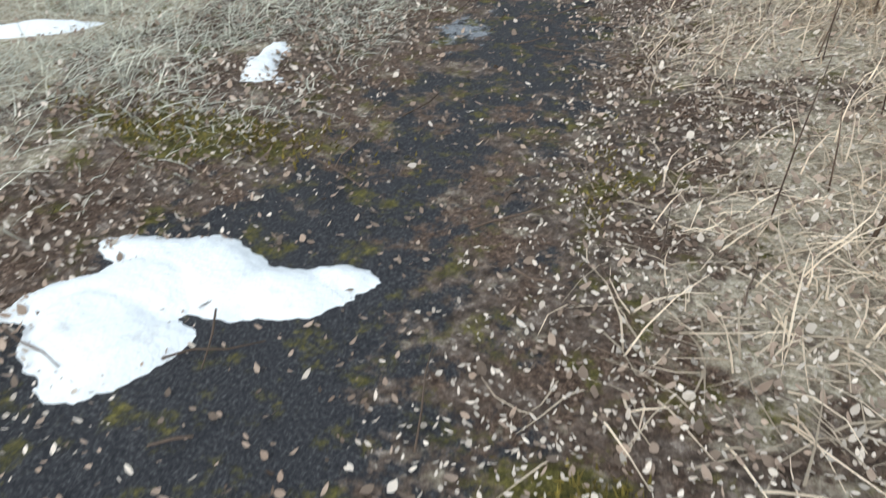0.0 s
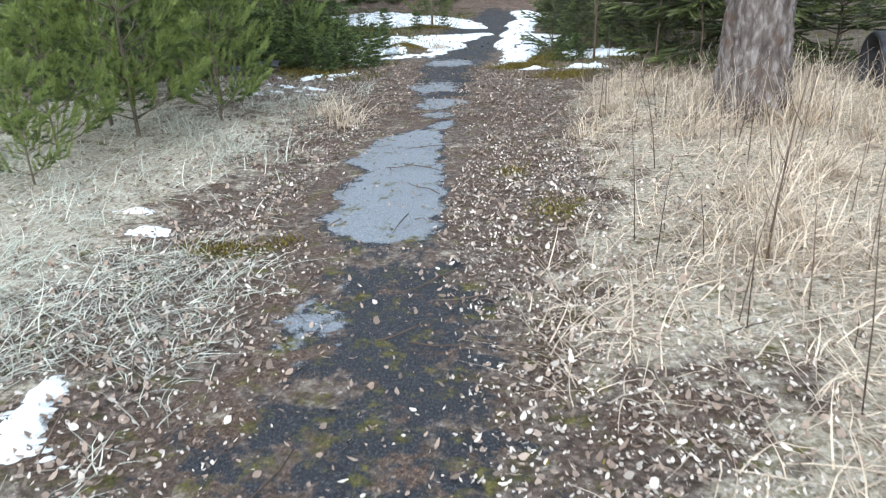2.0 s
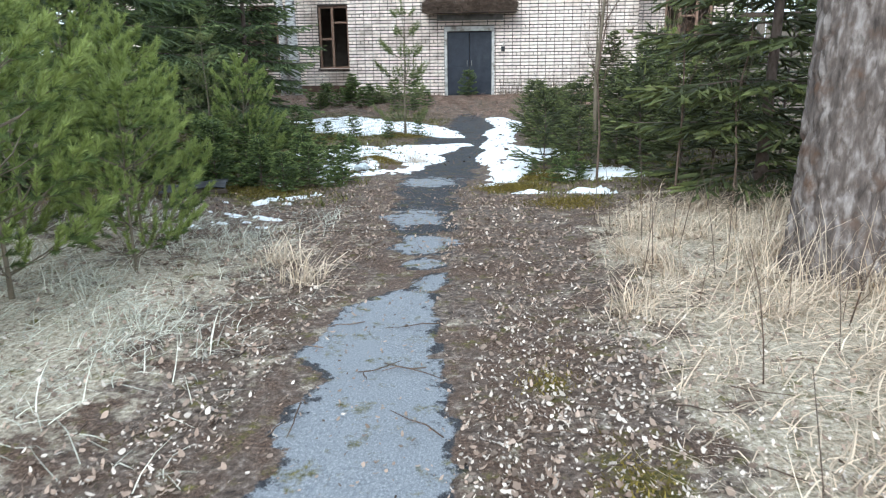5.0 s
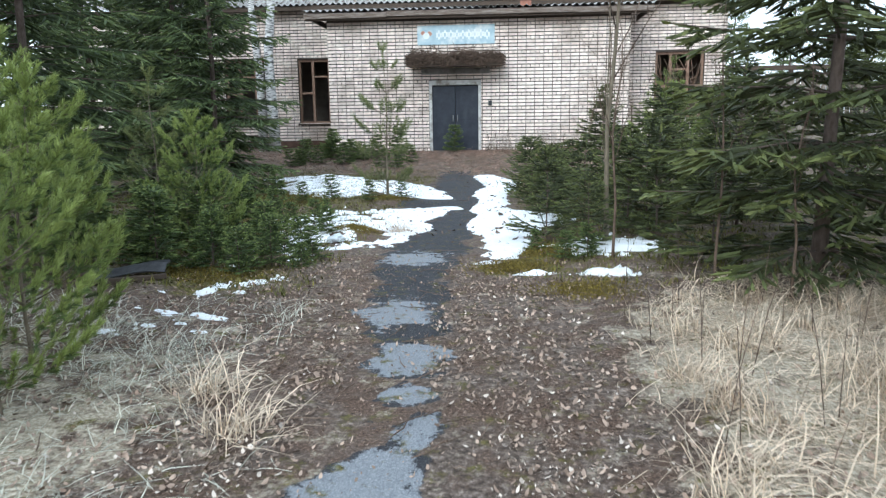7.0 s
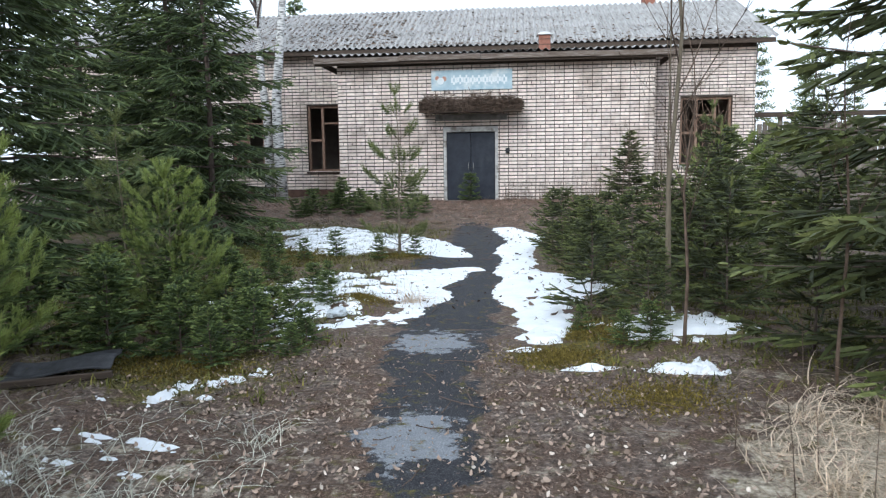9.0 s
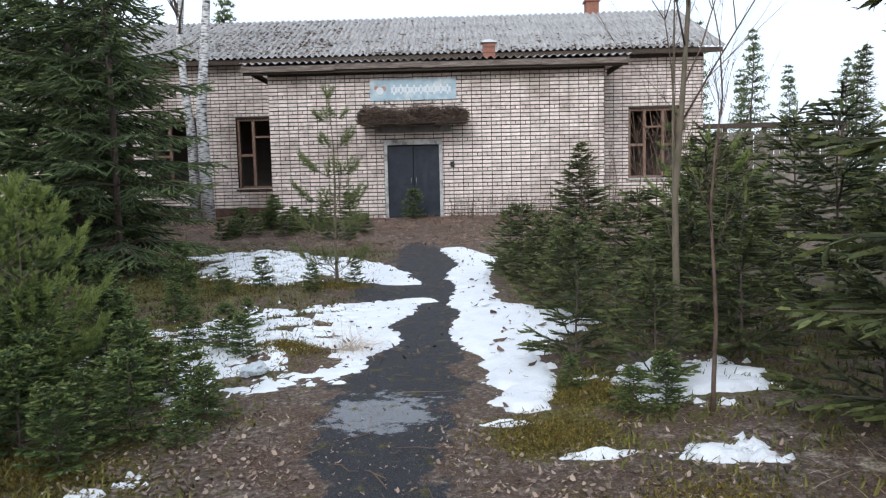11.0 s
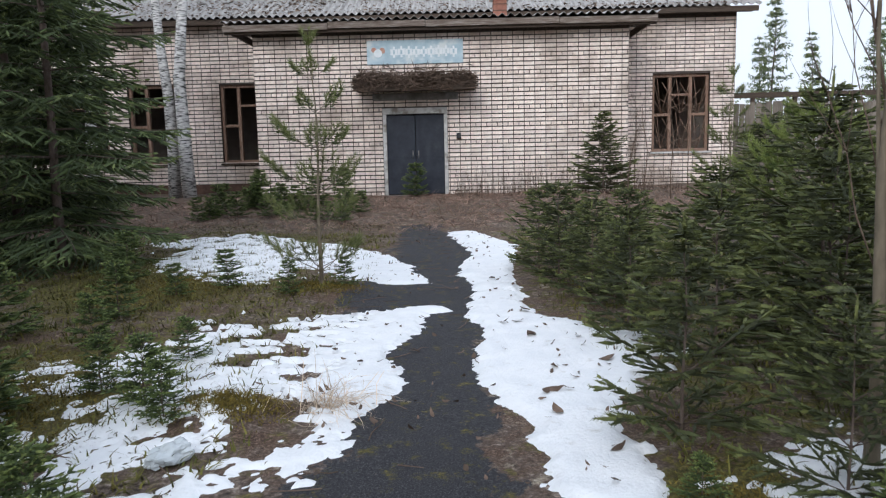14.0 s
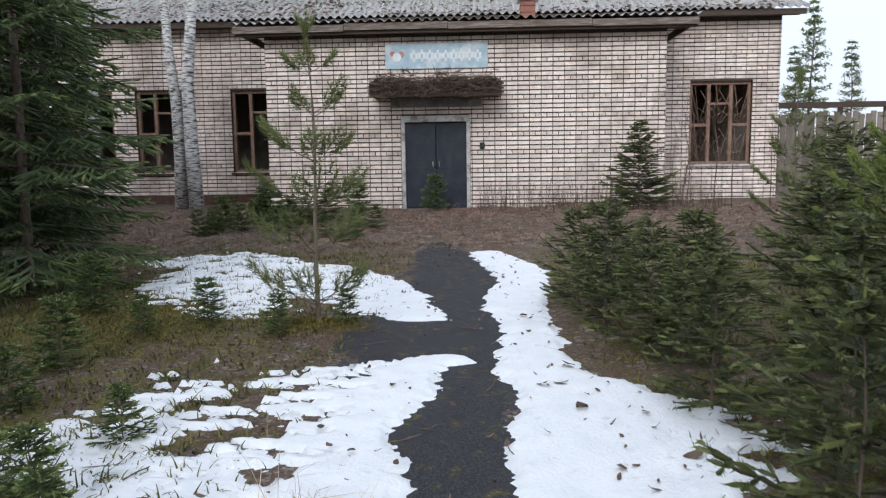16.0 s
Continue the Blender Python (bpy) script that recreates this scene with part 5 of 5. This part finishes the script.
def leaves(name, x, y, lo, hi, mat, label, lift=0.012):
    n = len(x)
    z = ground_z(x, y) + nr.uniform(0.003, lift, n)
    a = nr.uniform(0, 6.28, n)
    L = nr.uniform(lo, hi, n)
    W = L * nr.uniform(0.3, 0.75, n)
    c, s = np.cos(a), np.sin(a)
    out = np.zeros((n, 5, 2, 3))
    tx, ty = nr.normal(0, 0.5, n), nr.normal(0, 0.5, n)
    for i, (u, w) in enumerate(((-0.5, 0.06), (-0.22, 0.42), (0.08, 0.5), (0.33, 0.3), (0.5, 0.03))):
        for j, sg in enumerate((1, -1)):
            lx, ly = u * L, sg * w * W
            out[:, i, j] = np.stack([x + lx * c - ly * s, y + lx * s + ly * c, z + np.maximum(-0.004, tx * lx + ty * ly + 0.9 * (u * u) * L * nr.uniform(0, 1, n)) + 0.004], -1)
    return tagged(blades(name, out, mat), label, "leaves", kind="stuff")


M_PALELEAF = material("pale_dead_leaf", [(0.42, 0.35, 0.29), (0.66, 0.58, 0.5)], 5, 0.75, bump=0, spread=0.4, island=True)
w_lit = lambda x, y: (0.12 + 0.88 * smooth(0.25, 0.7, off(x, y) / np.maximum(path_w(y), 0.25) * 0.6)) * smooth(2.6, 1.0, off(x, y)) * (0.4 + 0.6 * smooth(-0.6, 0.5, waves(x, y, 54, 0.9)))
w_slab = lambda x, y: np.where((np.abs(x + 0.42) < 0.4) & (y > 4.4) & (y < 7.2), 0.12, 1.0)
x, y = scatter(60000, -3.6, 3.0, 0.6, 11.0, lambda x, y: w_lit(x, y) * w_slab(x, y) * smooth(11.0, 9.6, y))
leaves("fallen_leaves", x, y, 0.011, 0.034, M_LEAF, "brown fallen leaves along the path")
x, y = scatter(12000, -3.0, 2.4, 0.6, 10.5, lambda x, y: w_lit(x, y) * w_slab(x, y) * (0.3 + 0.7 * smooth(8.0, 5.0, y)) * smooth(10.5, 8.5, y))
leaves("pale_leaves", x, y, 0.012, 0.03, M_PALELEAF, "pale curled dead leaves along the path", 0.02)
x, y = scatter(42000, -1.2, 2.2, 0.8, 8.5, lambda x, y: smooth(0.15, 0.5, off(x, y)) * smooth(2.0, 1.0, off(x, y)) * np.where(x > path_x(y), 1.0, 0.45) * w_slab(x, y) * smooth(7.5, 5.0, y))
leaves("leaf_crumbs", x, y, 0.006, 0.018, M_PALELEAF, "small pale broken leaf crumbs over the litter", 0.014)
x, y = scatter(6000, -1.5, 1.0, 0.6, 10.8, lambda x, y: smooth(0.9, 0.4, off(x, y)))
leaves("asphalt_crumbs", x, y, 0.006, 0.02, M_LEAF, "small leaf crumbs and grit on the asphalt", 0.006)
x, y = scatter(420, -2.2, 0.6, 10.5, 20.0, lambda x, y: np.ones_like(x))
o = leaves("dark_scraps", x, y, 0.015, 0.05, M_TWIG, "dark bark scraps and cones lying on the snow", 0.01)
for vtx in o.data.vertices:
    vtx.co.z += 0.038

# larger dark flakes, added to stand for footprint-like spots in the snow bank
x, y = scatter(34, -0.2, 0.75, 11.2, 16.0, lambda x, y: right_cut(x, y) > 0.12)
o = leaves("bark_pieces", x, y, 0.05, 0.11, M_TWIG, "dark flakes added for the footprint-like spots in the snow", 0.01)
for vtx in o.data.vertices:
    vtx.co.z += 0.04

tw = Tubes()
rng = random.Random(12)
for k in range(420):
    yy = rng.uniform(0.8, 20)
    xx = float(path_x(yy)) + rng.gauss(0, 1.1)
    a, L = rng.uniform(0, 6.28), rng.uniform(0.06, 0.3)
    pts = []
    for j in range(4):
        u = L * (j / 3 - 0.5)
        px, py = xx + math.cos(a) * u + rng.uniform(-0.01, 0.01), yy + math.sin(a) * u + rng.uniform(-0.01, 0.01)
        pts.append((px, py, gz(px, py) + 0.012 + rng.uniform(0, 0.015)))
    tw.add(pts, [0.003, 0.003, 0.0025, 0.0015], 4)
tagged(tw.make("fallen_twigs", M_TWIG), "thin dead twigs lying on the ground", "twigs", kind="stuff")

st = Tubes()
for k in range(150):
    xx, yy = rng.uniform(0.75, 4.5), rng.uniform(2.0, 9.0)
    h = rng.uniform(0.25, 0.65)
    a, l = rng.uniform(0, 6.28), rng.uniform(0, 0.3)
    z0 = gz(xx, yy)
    st.add([(xx, yy, z0 - 0.02), (xx + math.cos(a) * l * h * 0.4, yy + math.sin(a) * l * h * 0.4, z0 + h * 0.5), (xx + math.cos(a) * l * h, yy + math.sin(a) * l * h, z0 + h)], [0.0024, 0.002, 0.001], 4)
tagged(st.make("weed_stalks", M_TWIG), "thin dark dry weed stalks in the meadow", "weeds", kind="stuff")
STALK = root("weed_stalk", label="tall leaning bare weed stalk with thin side shoots", category="weed", group="tall weed stalks")
t = Tubes()
t.add([(0, 0, -0.02), (0.05, 0.02, 0.3), (0.14, 0.05, 0.65), (0.26, 0.08, 0.95)], [0.006, 0.005, 0.004, 0.002], 5)
t.make("stem", M_TWIG, STALK)
t = Tubes()
for k in range(7):
    z = 0.15 + 0.1 * k
    xb = 0.05 * z / 0.3 + 0.1 * z * z
    t.add([(xb, 0.02, z), (xb + 0.05 * (-1) ** k, 0.04, z + 0.08), (xb + 0.09 * (-1) ** k, 0.05, z + 0.17)], [0.0025, 0.002, 0.001], 4)
t.make("side_shoots", M_TWIG, STALK)
plant(STALK, 1.28, 2.45)
for x, y, a, s in ((1.35, 4.2, 40, 0.8), (1.1, 5.6, 200, 0.6), (2.2, 5.2, 120, 0.7), (1.7, 6.3, 300, 0.7)):
    place(STALK, x, y, a, s)


def moss_clump(cx, cy, rx, ry, n, label="yellow-green moss cushion on the ground"):
    x, y = nr.normal(cx, rx * 0.45, n), nr.normal(cy, ry * 0.45, n)
    z = ground_z(x, y) + nr.uniform(0, 0.02, n)
    d = nr.normal(0, 1, (n, 3)) * (0.7, 0.7, 0.5) + (0, 0, 0.8)
    d /= np.linalg.norm(d, axis=1)[:, None]
    s = np.cross(d, nr.normal(0, 1, (n, 3)))
    s /= np.linalg.norm(s, axis=1)[:, None]
    p = np.stack([x, y, z], -1)
    ob = soup("moss_cushion", np.stack([p + s * 0.004, p - s * 0.004, p + d * nr.uniform(0.012, 0.03, (n, 1))], 1), M_MOSS)
    return tagged(ob, label, "moss", "moss cushions", "stuff")


for cx, cy, rx, ry, n in ((-0.95, 2.36, 0.4, 0.16, 450), (-0.45, 2.42, 0.4, 0.2, 350), (0.62, 2.6, 0.12, 0.35, 150), (-0.9, 4.28, 0.22, 0.12, 500), (-0.68, 4.4, 0.12, 0.1, 180), (0.55, 4.9, 0.14, 0.24, 320), (0.3, 5.6, 0.12, 0.15, 220), (0.08, 10.25, 0.35, 0.3, 3500), (0.4, 10.9, 0.35, 0.35, 3000), (-1.65, 12.0, 0.28, 0.18, 2500),
                          (-3.3, 15.6, 0.9, 1.6, 6000), (-2.4, 9.8, 0.6, 0.4, 4000), (0.6, 9.4, 0.4, 0.3, 2500), (-3.0, 12.3, 0.9, 0.9, 5000), (-1.8, 15.2, 0.4, 0.3, 2500), (0.85, 1.45, 0.15, 0.1, 300)):
    moss_clump(cx, cy, rx, ry, n)


# ---- bricks ----
def brick_mesh(w, h, mat, d=0.03):
    bm = bmesh.new()
    bm_box(bm, 0, -0.006, 0, w, d, h)
    for q in bm.verts:
        if q.co.y < 0:
            q.co.x += 0.003 if q.co.x < w / 2 else -0.003
            q.co.z += 0.003 if q.co.z < h / 2 else -0.003
    me = bpy.data.meshes.new("brick")
    bm.to_mesh(me)
    bm.free()
    me.materials.append(mat)
    return me


def brick_field(wall, x0, x1, z0, z1, y, holes, near=None, seed=1):
    rng = random.Random(seed)
    long_me, head_me = brick_mesh(PITCH - 0.013, COURSE - 0.024, M_BRICK1), brick_mesh(PITCH / 2 - 0.013, COURSE - 0.024, M_BRICK1)
    v, f, count = [], [], 0
    c = 0
    z = z0
    while z + COURSE <= z1 + 0.02:
        head = c % 4 == 3
        w = PITCH / 2 if head else PITCH
        x = x0
        while x < x1 - 0.03:
            a, b = x, min(x + w, x1)
            pieces = [(a, b)]
            for hx0, hx1, hz0, hz1 in holes:
                if z + COURSE * 0.6 > hz0 and z + COURSE * 0.4 < hz1:
                    pieces = [p for q in pieces for p in ((q[0], min(q[1], hx0)), (max(q[0], hx1), q[1])) if p[1] - p[0] > 0.035]
            for pa, pb in pieces:
                full = abs(pb - pa - w) < 1e-6
                if near and full and count < 300 and near[0] < pa < near[1] and near[2] < z < near[3]:
                    o = new("brick", head_me if head else long_me)
                    o.parent = wall
                    o.location = (pa + 0.0065, y + rng.uniform(-0.006, 0.004), z + 0.012)
                    count += 1
                else:
                    yy = y + rng.uniform(-0.005, 0.003) - 0.006
                    xa, xb, za, zb = pa + 0.0065 + rng.uniform(-0.003, 0.003), pb - 0.0065 + rng.uniform(-0.003, 0.003), z + 0.012, z + COURSE - 0.012
                    za += rng.uniform(-0.003, 0.003)
                    k = len(v)
                    v += [(xa + 0.003, yy, za + 0.003), (xb - 0.003, yy, za + 0.003), (xb - 0.003, yy, zb - 0.003), (xa + 0.003, yy, zb - 0.003), (xa, yy + 0.03, za), (xb, yy + 0.03, za), (xb, yy + 0.03, zb), (xa, yy + 0.03, zb)]
                    f += [(k, k + 1, k + 2, k + 3), (k + 1, k, k + 4, k + 5), (k + 2, k + 1, k + 5, k + 6), (k + 3, k + 2, k + 6, k + 7), (k, k + 3, k + 7, k + 4)]
            x += w
        z += COURSE
        c += 1
    return tagged(mesh_obj("brickwork", v, f, M_BRICK, wall), "weathered white silicate bricks", kind="stuff")


brick_field(wall_porch, PX0, PX1, 0.02, PTOP - 0.02, PY, [(DX0, DX1, 0, DZ1)], (-0.72, 1.6, 0.3, 2.9), 1)
brick_field(wall_main, MX0, PX0, 0.62, MTOP - 0.1, MY, WINDOWS, None, 2)
brick_field(wall_main, PX1 - 0.3, MX1, 0.02, MTOP - 0.1, MY, WINDOWS, None, 3)
